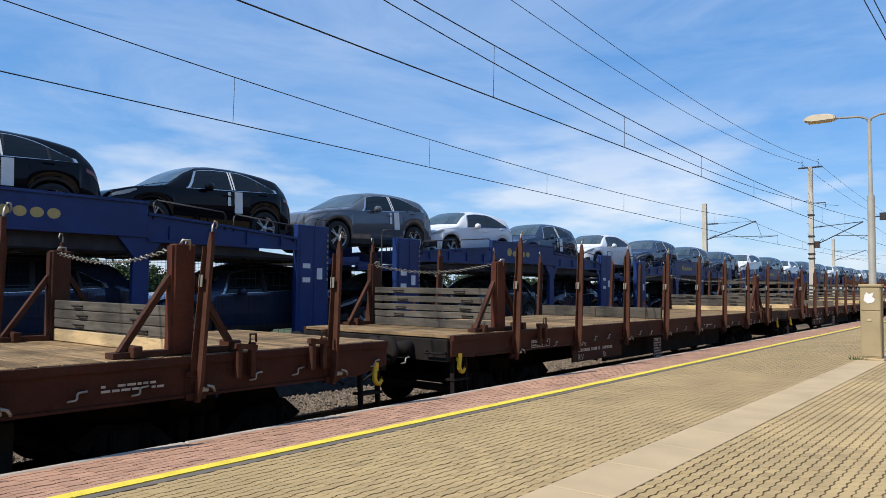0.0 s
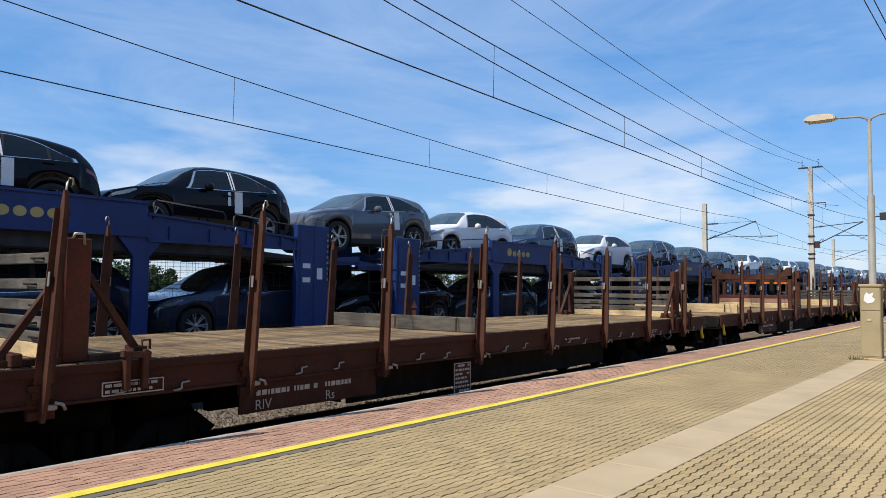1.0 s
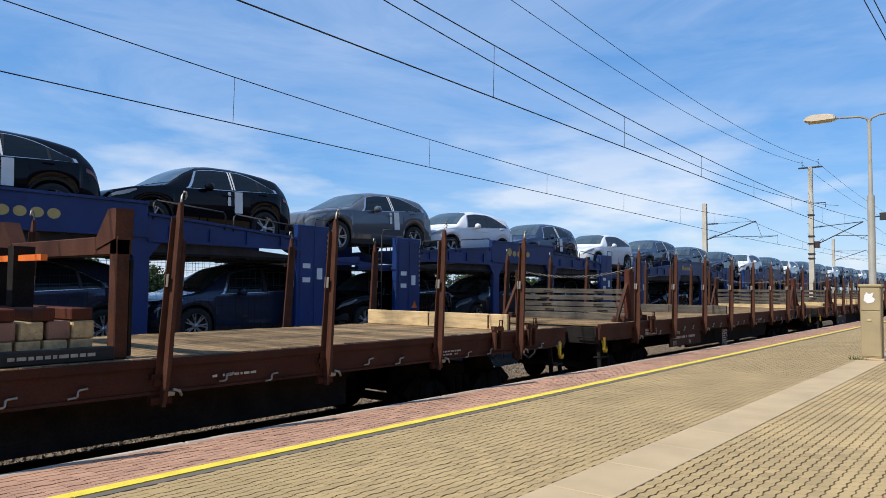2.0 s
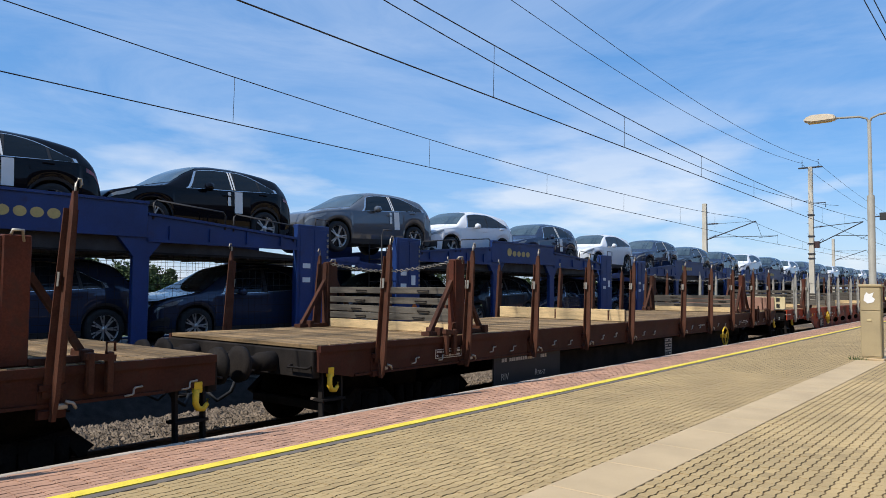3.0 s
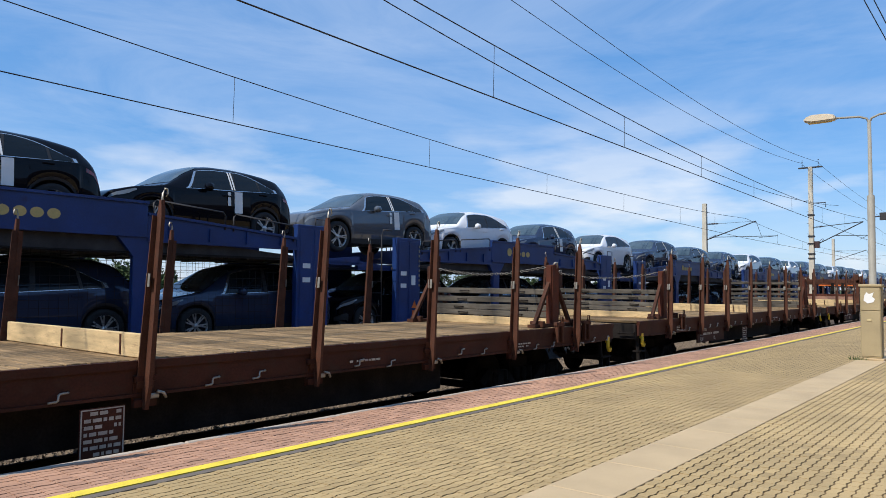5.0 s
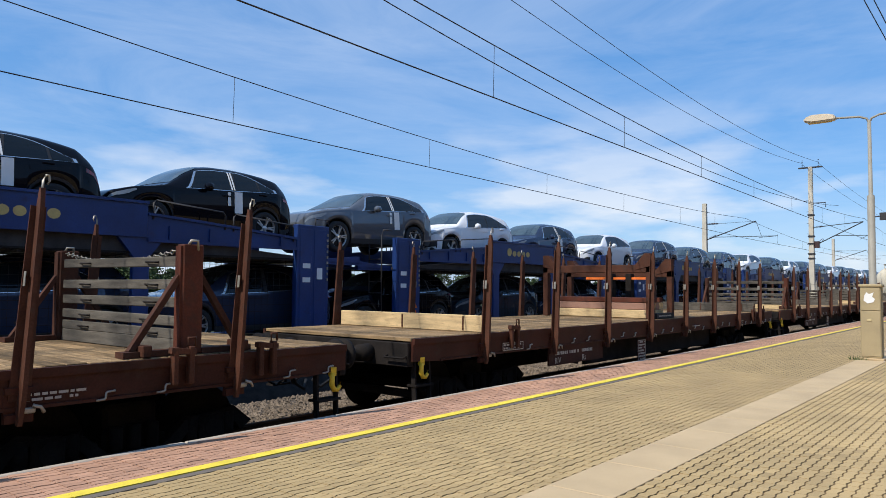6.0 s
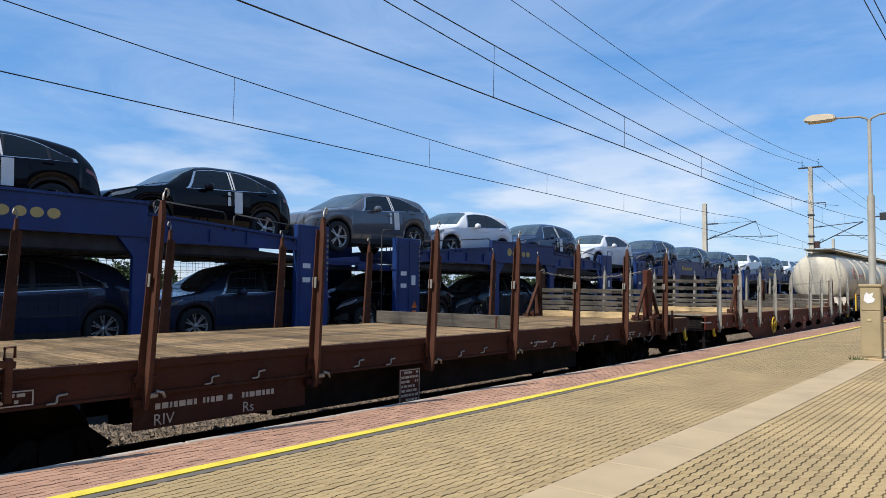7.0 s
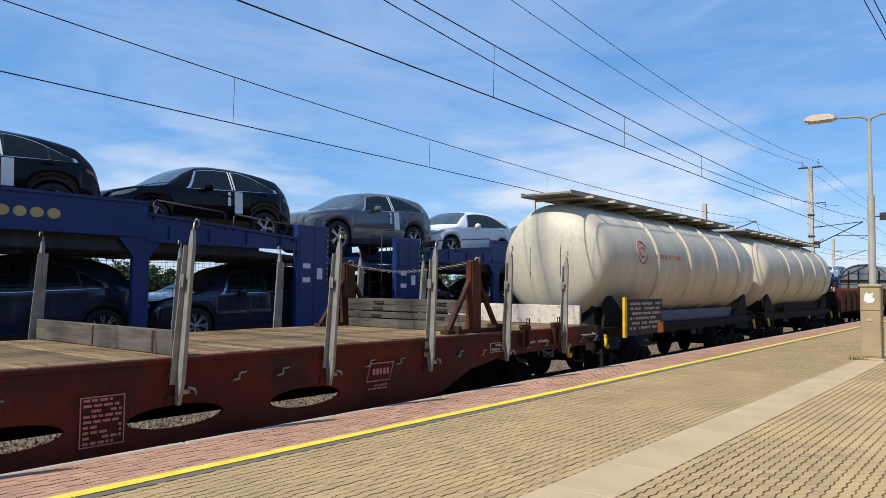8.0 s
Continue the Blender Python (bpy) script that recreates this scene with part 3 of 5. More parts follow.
    if not deep:
        z0 = 0.56 if length < 20 else 0.36
        bm = B()
        quad_box(bm, 4.45, 6.6, -1.33, -1.30, z0, zb + 0.01)
        part("number_panel", bm, paint_mat if length < 20 else M["black"], w)
        words("RIV", 0.16, w, M["white"], pose(4.65, -1.337, 0.59 if length < 20 else 0.45, 90, 0, 0))
        words("Rs" if length < 20 else "Rns-z", 0.16, w, M["white"], pose(5.7, -1.337, 0.59 if length < 20 else 0.45, 90, 0, 0))
    return w


def handwheel(w, x, z):
    bm = B()
    pts = [(x + 0.25 * math.cos(k * math.tau / 20), -1.47, z + 0.25 * math.sin(k * math.tau / 20)) for k in range(21)]
    tube(bm, pts, 0.022, 6)
    for k in range(3):
        t = k * math.tau / 3 + 0.6
        beam(bm, (x, -1.47, z), (x + 0.25 * math.cos(t), -1.47, z + 0.25 * math.sin(t)), 0.03)
    lathe(bm, [(-1.5, 0.05), (-1.34, 0.05)], (x, 0, z), "y", 10)
    part("handwheel", bm, M["yhook"], w, "yellow brake handwheel")


def bulkhead(x, kind, seed, drop=0.0):
    """A removable end frame across the deck: two braced posts and loose boards between them, with a slack chain."""
    rnd = random.Random(seed)
    e = empty("end_frame", pose(x, T1, ZR + 1.262), "rust-brown steel end frame with grey drop boards on the wagon deck", "end frame", "end frames of the flat wagons")
    for s in (-1, 1):
        y = -1.17 if s < 0 else 1.75
        bm = B()
        quad_box(bm, -0.02, 0.22, y - 0.07, y + 0.07, 0.0, 1.16, 0.012)
        quad_box(bm, -0.045, -0.02, y - 0.05, y + 0.05, 0.02, 1.14)
        part("post", bm, M["panel"] if s < 0 else M["rust"], e)
        for d in (-1, 1):
            bm = B()
            b0 = -0.03 if d < 0 else 0.22
            beam(bm, (b0, y, 0.82), (b0 + d * 0.52, y, 0.05), 0.07, 0.06)
            part("brace", bm, M["rust"], e)
            bm = B()
            quad_box(bm, min(b0, b0 + d * 0.62), max(b0, b0 + d * 0.62), y - 0.08, y + 0.08, 0, 0.06)
            quad_box(bm, b0 + d * 0.45, b0 + d * 0.45 + 0.1, y - 0.14, y + 0.14, 0, 0.12, 0.01)
            part("foot", bm, M["rust"], e)
        bm = B()
        tube(bm, [(0.05, y - 0.04, 1.15), (0.05, y - 0.09, 1.2), (0.13, y - 0.09, 1.2), (0.15, y - 0.06, 1.1)], 0.016)
        part("eye", bm, M["hook"], e)
    if kind == "spread":
        lv = [(0.16, 0.12), (0.30, 0.12), (0.47, 0.12), (0.68, 0.12), (0.92, 0.12)]
    elif kind == "mid":
        lv = [(0.16, 0.12), (0.29, 0.12), (0.44, 0.12), (0.60, 0.12)]
    else:
        lv = [(0.16, 0.12), (0.285, 0.12), (0.41, 0.12)]
    bm = B()
    quad_box(bm, 0.02, 0.1, -1.085, 1.665, 0.0, 0.15, 0.006)
    part("board", bm, M["fresh"] if rnd.random() < 0.65 else M["board"], e, "pale timber bottom board")
    for z, h in lv:
        z += rnd.uniform(-0.012, 0.012)
        bm = B()
        quad_box(bm, 0.02, 0.08, -1.09, 1.67, z, z + h - 0.01, 0.008)
        b = part("board", bm, M["board"], e)
        b.matrix_basis = pose(0, 0, 0, rnd.uniform(-0.35, 0.35), 0, 0)
        for yy in (-0.5, 0.95):
            bm = B()
            yc = yy + rnd.uniform(-0.1, 0.1)
            tube(bm, [(0.02, yc - 0.12, z + 0.05), (-0.012, yc - 0.1, z + 0.05), (-0.012, yc + 0.1, z + 0.055), (0.02, yc + 0.12, z + 0.05)], 0.012)
            part("grip", bm, M["dark"], b, "dark steel grip")
    if kind != "spread" or seed in (14, 15):
        bm = B()
        for i in range(48):
            t = i / 47
            y = -1.11 + 2.80 * t
            z = 1.12 - 0.14 * math.sin(math.pi * t) + 0.01 * rnd.random()
            r = 0.024
            pts = [(0.06 + (r * math.cos(k * math.tau / 6) if i % 2 else 0), y + 0.036 * math.sin(k * math.tau / 6), z + (0 if i % 2 else r * math.cos(k * math.tau / 6))) for k in range(7)]
            tube(bm, pts, 0.007, 4, False)
        part("chain", bm, M["hook"], e, "slack bright steel chain")
    MOVING.append(e)
    return e


def low_board(x, h, material, label, half=1.28, marks=False):
    e = empty("low_board", pose(x, T1, ZR + 1.262), label, "drop board", "low boards across the decks")
    bm = B()
    quad_box(bm, 0, 0.06, -half, FAR - 0.03, 0.0, h, 0.008)
    part("board", bm, material, e)
    for y in (-half * 0.96, -0.15, 0.95, FAR - 0.1):
        bm = B()
        quad_box(bm, 0.06, 0.12, y - 0.04, y + 0.04, 0.0, h * 0.96)
        part("stiffener", bm, M["rust"], e)
    for y in (-half * 0.7, 0.45):
        bm = B()
        quad_box(bm, -0.008, 0, y - 0.015, y + 0.015, 0.02, h - 0.02)
        part("strap", bm, M["rust"], e)
    if marks:
        for i, (y, z) in enumerate(((-1.1, 0.06), (-1.1, 0.28), (-0.92, 0.17), (-0.72, 0.06), (-0.72, 0.3), (-0.55, 0.18))):
            bm = B()
            quad_box(bm, -0.012, -0.009, y, y + 0.12, z, z + 0.13)
            part("marking", bm, M["black"], e, "faded black painted mark")
    MOVING.append(e)


def saddle_frame(x):
    """A tall timber-loading frame with a dipped top beam, two of them, on stacked timber."""
    e = empty("loading_frame", pose(x, T1, ZR + 1.262), "rust-brown steel loading frame with a dipped top beam and stacked timber", "loading frame", "loading frames")
    for dx, tall in ((0.0, 1.27), (1.28, 1.18)):
        for s in (-1, 1):
            yc = -1.12 if s < 0 else 1.72
            bm = B()
            quad_box(bm, dx, dx + 0.14, yc - 0.07, yc + 0.07, 0, tall, 0.01)
            part("post", bm, M["rust"], e)
            bm = B()
            prism(bm, [(yc + s * 0.06, tall), (yc + s * 0.06, tall + 0.3), (yc - s * 0.10, tall + 0.3), (yc - s * 0.34, tall + 0.02), (yc - s * 0.34, tall - 0.1)], dx - 0.012, dx + 0.172, "yz")
            part("horn", bm, M["rust"], e)
            bm = B()
            quad_box(bm, dx + 0.15, dx + 0.19, yc - 0.055, yc + 0.055, 0.02, tall - 0.2, 0.006)
            part("web_plate", bm, M["dark"], e, "dark inner web plate")
        bm = B()
        quad_box(bm, dx, dx + 0.16, -1.19, 1.79, tall - 0.16, tall + 0.03, 0.01)
        part("top_beam", bm, M["rust"], e)
    bm = B()
    quad_box(bm, 0.21, 1.27, -1.24, -1.10, 0.0, 0.13, 0.01)
    base = part("base_beam", bm, M["black"], e, "black base beam with worn white marks")
    bars_plate(base, 0.3, 1.2, 0.035, 0.095, -1.242, 1, 61, frame_w=False)
    for dx, z, h, m in ((0.24, 0.0, 0.2, "fresh"), (0.48, 0.0, 0.2, "fresh"), (0.72, 0.0, 0.2, "fresh"), (0.96, 0.0, 0.2, "fresh"), (0.26, 0.205, 0.17, "pink"), (0.5, 0.205, 0.17, "fresh"), (0.74, 0.205, 0.17, "pink"), (0.97, 0.205, 0.17, "fresh"), (0.25, 0.38, 0.12, "panel"), (0.6, 0.38, 0.12, "panel"), (0.95, 0.38, 0.12, "panel")):
        bm = B()
        quad_box(bm, dx, dx + 0.21, -1.0, 1.6, z, z + h, 0.012)
        part("timber", bm, M[m], e)
    bm = B()
    quad_box(bm, 0.7, 0.76, -0.9, 0.9, 0.95, 1.01)
    part("bar", bm, M["orange"], e, "orange painted steel bar")
    bm = B()
    for y in (-0.3, 0.2):
        quad_box(bm, 0.66, 0.86, y - 0.07, y + 0.07, 0.19, 1.1)
    part("stool", bm, M["dark"], e)
    MOVING.append(e)


POSTS = {(m.name, t): stanchion_mesh(t, m) for m in (M["rust"], M["galv"]) for t in (2.84, 2.56)}
HOOKS = {t: hook_mesh(t) for t in (2.84, 2.56)}
LATCH = latch_mesh()
bm = B()
tube(bm, [(0.10, 0.01, 1.015), (0.09, -0.02, 1.015), (0.015, -0.025, 1.01), (0.0, -0.03, 1.0), (-0.005, -0.035, 0.955), (-0.02, -0.035, 0.945), (-0.09, -0.03, 0.94)], 0.011)
LASH = mesh_of("lashing_hook", bm, M["hook"])
bm = B()
quad_box(bm, -0.066, -0.060, 0.0, 0.07, 1.97, 2.10)
TAG = mesh_of("reflector", bm, M["galv"])
PLANKS = []
for i in range(3):
    bm = B()
    quad_box(bm, -0.096 + 0.003 * i, 0.095, -1.31, FAR - 0.04, -0.002, 0.052, 0.006)
    PLANKS.append(mesh_of("plank", bm, M["plank"]))

RS = [9.95 + 2.17 * (i - 3.5) for i in range(8)]
RNS = [11.05 + s * d for s in (-1, 1) for d in (9.36, 7.46, 5.50, 3.55, 1.52)]
rs = flat_wagon(19.9, RS, M["brown"], M["rust"], False, "brown timber-decked flat wagon with rusty side stanchions", 2.84, 1)
rs.matrix_basis = pose(7.94, T1, ZR)
MOVING.append(rs)
for x in (27.9, 47.85, 67.8, 132.35, 152.2, 172.05, 191.68):
    MOVING.append(copy_thing(rs, pose(x, T1, ZR)))
rn = flat_wagon(22.1, RNS, M["brown"], M["rust"], False, "long brown flat wagon with rusty stanchions and a handwheel", 2.56, 2)
handwheel(rn, 15.68, 0.66)
rn.matrix_basis = pose(87.8, T1, ZR)
MOVING.append(rn)
rd = flat_wagon(22.1, RNS, M["red"], M["galv"], True, "orange-red fish-bellied flat wagon with galvanised stanchions", 2.56, 3)
MOVING.append(copy_thing(rn, pose(-14.24, T1, ZR)))
handwheel(rd, 7.1, 0.80)
rd.matrix_basis = pose(110.05, T1, ZR)
MOVING.append(rd)
rm = flat_wagon(22.1, RNS, M["maroon"], M["galv"], True, "dirty dark red fish-bellied flat wagon with galvanised stanchions", 2.56, 4)
handwheel(rm, 7.1, 0.80)
rm.matrix_basis = pose(211.48, T1, ZR)
MOVING.append(rm)
# markings that set the two red wagons apart
words("A B C D", 0.105, rd, M["white"], pose(6.02, -1.388, 0.955, 90, 0, 0))
bars_plate(rd, 5.98, 6.5, 0.94, 1.04, -1.386, 1, 41, M["red"])
bars_plate(rd, 5.9, 6.56, 0.84, 0.92, -1.386, 1, 42)
bm = B()
quad_box(bm, 5.95, 6.62, -1.392, -1.386, 0.44, 0.79)
plate = part("plate", bm, M["black"], rd, "black data plate")
bm = B()
quad_box(bm, 5.99, 6.29, -1.396, -1.392, 0.50, 0.74)
part("patch", bm, M["galv"], plate, "hatched pale patch")
bars_plate(plate, 6.34, 6.58, 0.47, 0.77, -1.394, 3, 43, frame_w=False)
words("GE", 0.1, rd, M["white"], pose(8.84, -1.388, 0.96, 90, 0, 0))
bars_plate(rd, 8.8, 9.02, 0.94, 1.06, -1.386, 1, 44, M["red"])
bars_plate(rd, 7.95, 8.6, 0.93, 1.02, -1.386, 1, 45, frame_w=False)
bars_plate(rd, 7.95, 8.6, 0.80, 0.89, -1.386, 1, 46, frame_w=False)
bm = B()
prism(bm, [(4.5, 0.93), (4.68, 0.93), (4.59, 1.04)], -1.39, -1.386)
part("warning_sign", bm, M["yhook"], rd, "small yellow warning triangle")
bars_plate(rm, 11.62, 12.02, 0.50, 0.94, -1.386, 9, 47, M["faded"])
bars_plate(rm, 15.3, 15.72, 0.62, 0.70, -1.386, 2, 48, M["faded"], False)
bm = B()
slant = [(15.28, 0.74), (15.72, 0.74), (15.80, 0.97), (15.36, 0.97)]
for p, q in zip(slant, slant[1:] + slant[:1]):
    beam(bm, (p[0], -1.387, p[1]), (q[0], -1.387, q[1]), 0.006, 0.014)
for k in range(5):
    quad_box(bm, 15.40 + 0.066 * k, 15.445 + 0.066 * k, -1.389, -1.385, 0.82, 0.90)
part("emblem", bm, M["faded"], rm, "faded slanted frame emblem")

# end frames: place along the train, how their boards hang
for i, (x, kind) in enumerate(((-10.6, "mid"), (4.1, "low"), (10.0, "mid"), (25.0, "low"), (30.5, "spread"), (45.4, "spread"), (70.2, "mid"), (84.97, "mid"), (91.35, "mid"), (106.0, "low"), (114.2, "mid"), (128.1, "low"), (134.75, "spread"), (149.3, "mid"), (154.6, "mid"), (169.2, "spread"), (193.95, "spread"), (208.7, "mid"), (215.5, "spread"), (229.3, "low"))):
    bulkhead(x, kind, i)
for x, h, m, label in ((-4.5, 0.24, "board", "low weathered timber board standing across the wagon deck"), (16.82, 0.26, "board", "low weathered timber board standing across the wagon deck"), (36.79, 0.24, "board", "low weathered timber board standing across the wagon deck"),
                       (50.24, 0.27, "fresh", "low fresh timber board standing across the wagon deck"), (65.2, 0.27, "fresh", "low fresh timber board standing across the wagon deck"), (76.7, 0.24, "board", "low weathered timber board standing across the wagon deck"),
                       (97.3, 0.26, "fresh", "low fresh timber board standing across the wagon deck"), (119.72, 0.26, "board", "low weathered timber board standing across the wagon deck"), (141.2, 0.24, "fresh", "low fresh timber board standing across the wagon deck"),
                       (161.1, 0.24, "fresh", "low fresh timber board standing across the wagon deck"), (174.48, 0.27, "fresh", "low fresh timber board standing across the wagon deck"), (189.48, 0.27, "board", "low weathered timber board standing across the wagon deck"),
                       (202.94, 0.24, "board", "low weathered timber board standing across the wagon deck"), (224.05, 0.26, "board", "low weathered timber board standing across the wagon deck"), (109.35, 0.45, "pink", "faded pinkish steel end board"), (232.75, 0.38, "flaky", "flaking white end board with rust streaks")):
    low_board(x, h, M[m], label)
low_board(110.85, 0.46, M["cream"], "cream end board with faded black marks", marks=True)
for x in (57.2, 181.48):
    saddle_frame(x)


def tank_wagon(x0, length, first):
    w = empty("tank_wagon", pose(x0, T1 + CW, ZR), "cream ribbed tank wagon with a grey roof walkway" if first else "weathered cream tank wagon with steel ribs", "tank wagon", "wagons of the freight train")
    a, b, r, zc = 0.50, length - 0.35, 1.38, 2.58
    bm = B()
    prof = [(a, 0.0), (a + 0.02, 0.4), (a + 0.07, 0.75), (a + 0.17, 1.05), (a + 0.32, 1.25), (a + 0.5, 1.345), (a + 0.7, r), (b - 0.7, r), (b - 0.5, 1.345), (b - 0.32, 1.25), (b - 0.17, 1.05), (b - 0.07, 0.75), (b - 0.02, 0.4), (b, 0.0)]
    lathe(bm, prof, (0, 0, zc), "x", 56)
    part("barrel", bm, M["cream_tank"], w, "cream enamelled barrel")
    for x in (3.7, 5.9, 8.1, 10.2):
        bm = B()
        lathe(bm, [(-0.07, r - 0.02), (-0.06, r + 0.055), (0.06, r + 0.055), (0.07, r - 0.02)], (x, 0, zc), "x", 56)
        part("rib", bm, M["cream_tank"], w)
    bm = B()
    for x in (a + 0.22,):
        for k in (-0.35, 0.3):
            tube(bm, [(a + 0.5 - 0.5 * math.sqrt(max(0, 1 - ((t * 1.15) ** 2 + k * k) / 1.6)), k * 1.2, zc + t * 1.1) for t in (-1, -0.75, -0.5, -0.25, 0, 0.25, 0.5, 0.75, 1)], 0.008, 4)
    part("seam", bm, M["dark"], w)
    bm = B()
    quad_box(bm, a - 0.05, b - 0.5, -0.7, 0.55, zc + r + 0.13, zc + r + 0.17)
    quad_box(bm, a - 0.05, b - 0.5, -0.73, -0.7, zc + r + 0.1, zc + r + 0.2)
    quad_box(bm, a - 0.05, b - 0.5, 0.55, 0.58, zc + r + 0.1, zc + r + 0.2)
    part("walkway", bm, M["pole"], w, "grey steel roof walkway")
    for i in range(10):
        x = a + 0.6 + (b - a - 1.6) * i / 9
        bm = B()
        quad_box(bm, x - 0.03, x + 0.03, -0.95, 0.55, zc + r + 0.06, zc + r + 0.115)
        beam(bm, (x, 0.6, zc + r + 0.1), (x, 0.6, zc + r * 0.86), 0.04)
        part("walkway_bracket", bm, M["cream_tank"], w)
    for s in (-1, 1):
        bm = B()
        quad_box(bm, 0.68, length - 0.68, s * 1.2 - 0.05, s * 1.2 + 0.05, 0.88, 1.12, 0.01)
        part("side_sill", bm, M["dark"], w)
        for x, sg in ((a + 1.4, 1), (b - 1.4, -1)):
            bm = B()
            prism(bm, [(x - 0.75 * sg, 1.12), (x - 0.55 * sg, 1.9), (x - 0.45 * sg, 1.9), (x + 0.75 * sg, 1.12)], s * 1.12 - 0.03, s * 1.12 + 0.03)
            part("saddle", bm, M["dark"], w)
        bm = B()
        quad_box(bm, a + 3.6, b - 2.0, s * 1.05 - 0.02, s * 1.05 + 0.02, 1.12, 1.42)
        part("side_plate", bm, M["blue"] if first else M["dark"], w, "dull blue side plate" if first else "")
    bm = B()
    for x in (0.68, length - 0.68):
        quad_box(bm, x - 0.06, x + 0.06, -1.28, 1.28, 0.84, 1.18, 0.01)
    quad_box(bm, 0.68, length - 0.68, -0.4, 0.4, 0.8, 1.15)
    prism(bm, [(-1.0, 1.15), (-0.9, 1.75), (0.9, 1.75), (1.0, 1.15)], a + 0.55, a + 1.0, "yz")
    part("underframe", bm, M["dark"], w)
    for x in (2.5, length - 2.5):
        bogie(w, x)
    end_gear(w, 0.68, -1, False)
    end_gear(w, length - 0.68, 1, False)
    if first:
        bm = B()
        quad_box(bm, 1.2, 3.2, -1.68, -1.63, 0.95, 1.75, 0.01)
        bd = part("data_board", bm, M["black"], w, "black data board with worn white markings")
        bars_plate(bd, 1.35, 3.1, 1.05, 1.7, -1.683, 6, 77, frame_w=False)
        bm = B()
        quad_box(bm, 1.08, 1.2, -1.695, -1.64, 0.92, 1.8)
        part("edge_strip", bm, M["yhook"], w, "yellow edge strip")
        bm = B()
        quad_box(bm, 2.85, 3.2, -1.70, -1.685, 0.95, 1.2)
        part("marker", bm, M["orange"], w, "orange marker plate")
        bm = B()
        for rr2, t0, t1 in ((0.27, 0.3, 6.0), (0.13, 0.0, 5.2)):
            pts = []
            for k in range(17):
                t = t0 + (t1 - t0) * k / 16
                zz = zc + 0.28 + rr2 * math.sin(t)
                pts.append((2.8 + rr2 * math.cos(t), -math.sqrt(r * r - (zz - zc) ** 2) - 0.004, zz))
            tube(bm, pts, 0.022, 4)
        part("emblem", bm, M["faded"], w, "faded red ring emblem")
        bars_plate(w, 3.55, 5.25, zc + 0.10, zc + 0.30, -r - 0.01, 1, 31, M["faded"], False)
    MOVING.append(w)


tank_wagon(233.6, 12.75, True)
tank_wagon(246.35, 12.4, False)


def hooded_wagon(x0):
    w = empty("hooded_wagon", pose(x0, T1 + CW, ZR), "brown freight wagon under a grey arched hood", "hooded wagon", "wagons of the freight train")
    bm = B()
    quad_box(bm, 0.7, 15.2, -1.35, 1.35, 0.9, 1.25, 0.02)
    part("underframe", bm, M["dark"], w)
    bm = B()
    quad_box(bm, 0.7, 2.6, -1.35, 1.35, 1.25, 2.1, 0.02)
    part("end_platform", bm, M["panel"], w, "oxide red end platform")
    bm = B()
    arc = [(-1.42, 1.25)] + [(-1.42 * math.cos(t * math.pi / 14), 2.75 + 0.95 * math.sin(t * math.pi / 14)) for t in range(15)] + [(1.42, 1.25)]
    prism(bm, arc, 2.8, 15.2, "yz")
    part("hood", bm, M["grey_roof"], w, "grey arched hood")
    for x in (2.78, 6, 9, 12, 15.1):
        bm = B()
        tube(bm, [(x, p[0] * 1.01, p[1] + 0.01) for p in arc], 0.05, 5)
        part("hoop", bm, M["grey_roof"], w)
    bm = B()
    for y in (-0.9, -0.3, 0.3, 0.9):
        quad_box(bm, 2.72, 2.8, y - 0.04, y + 0.04, 1.25, 3.3)
    quad_box(bm, 2.7, 2.8, -1.4, 1.4, 2.6, 2.68)
    part("end_rib", bm, M["dark"], w)
    for x in (3.0, 13):
        bogie(w, x)
    end_gear(w, 0.7, -1, False)
    MOVING.append(w)
    return w


def open_wagon(x0):
    w = empty("open_wagon", pose(x0, T1 + CW, ZR), "rusty red low-sided wagon with end railings", "open wagon", "wagons of the freight train")
    for s in (-1, 1):
        bm = B()
        quad_box(bm, 0.7, 13.3, s * 1.35 - 0.05, s * 1.35 + 0.05, 0.9, 1.95, 0.01)
        for k in range(9):
            x = 0.8 + 1.55 * k
            quad_box(bm, x - 0.05, x + 0.05, s * 1.43 - 0.04, s * 1.43 + 0.04, 0.9, 2.0)
        part("side_wall", bm, M["panel"], w)
    bm = B()
    quad_box(bm, 0.7, 13.3, -1.3, 1.3, 0.95, 1.2)
    for x in (0.75, 13.25):
        quad_box(bm, x - 0.05, x + 0.05, -1.3, 1.3, 0.9, 1.9)
    part("underframe", bm, M["dark"], w)
    for x in (0.6, 13.4):
        bm = B()
        for y in (-1.25, -0.4, 0.4, 1.25):
            tube(bm, [(x, y, 1.0), (x, y, 2.35)], 0.022, 5)
        for z in (1.9, 2.35):
            tube(bm, [(x, -1.25, z), (x, 1.25, z)], 0.022, 5)
        part("end_railing", bm, M["rust"], w)
    for x in (2.4, 11.6):
        bogie(w, x)
    end_gear(w, 0.7, -1, False)
    MOVING.append(w)


open_wagon(258.75)
hw = hooded_wagon(272.8)
for k in (1, 2, 3):
    MOVING.append(copy_thing(hw, pose(272.8 + 16.0 * k, T1 + CW, ZR)))


# ---- cars ----
def sm(tab, x, w=0.07):
    xs, ys = [t[0] for t in tab], [t[1] for t in tab]
    return float(np.mean([np.interp(x + d, xs, ys) for d in (-w, -w / 2, 0, w / 2, w)]))


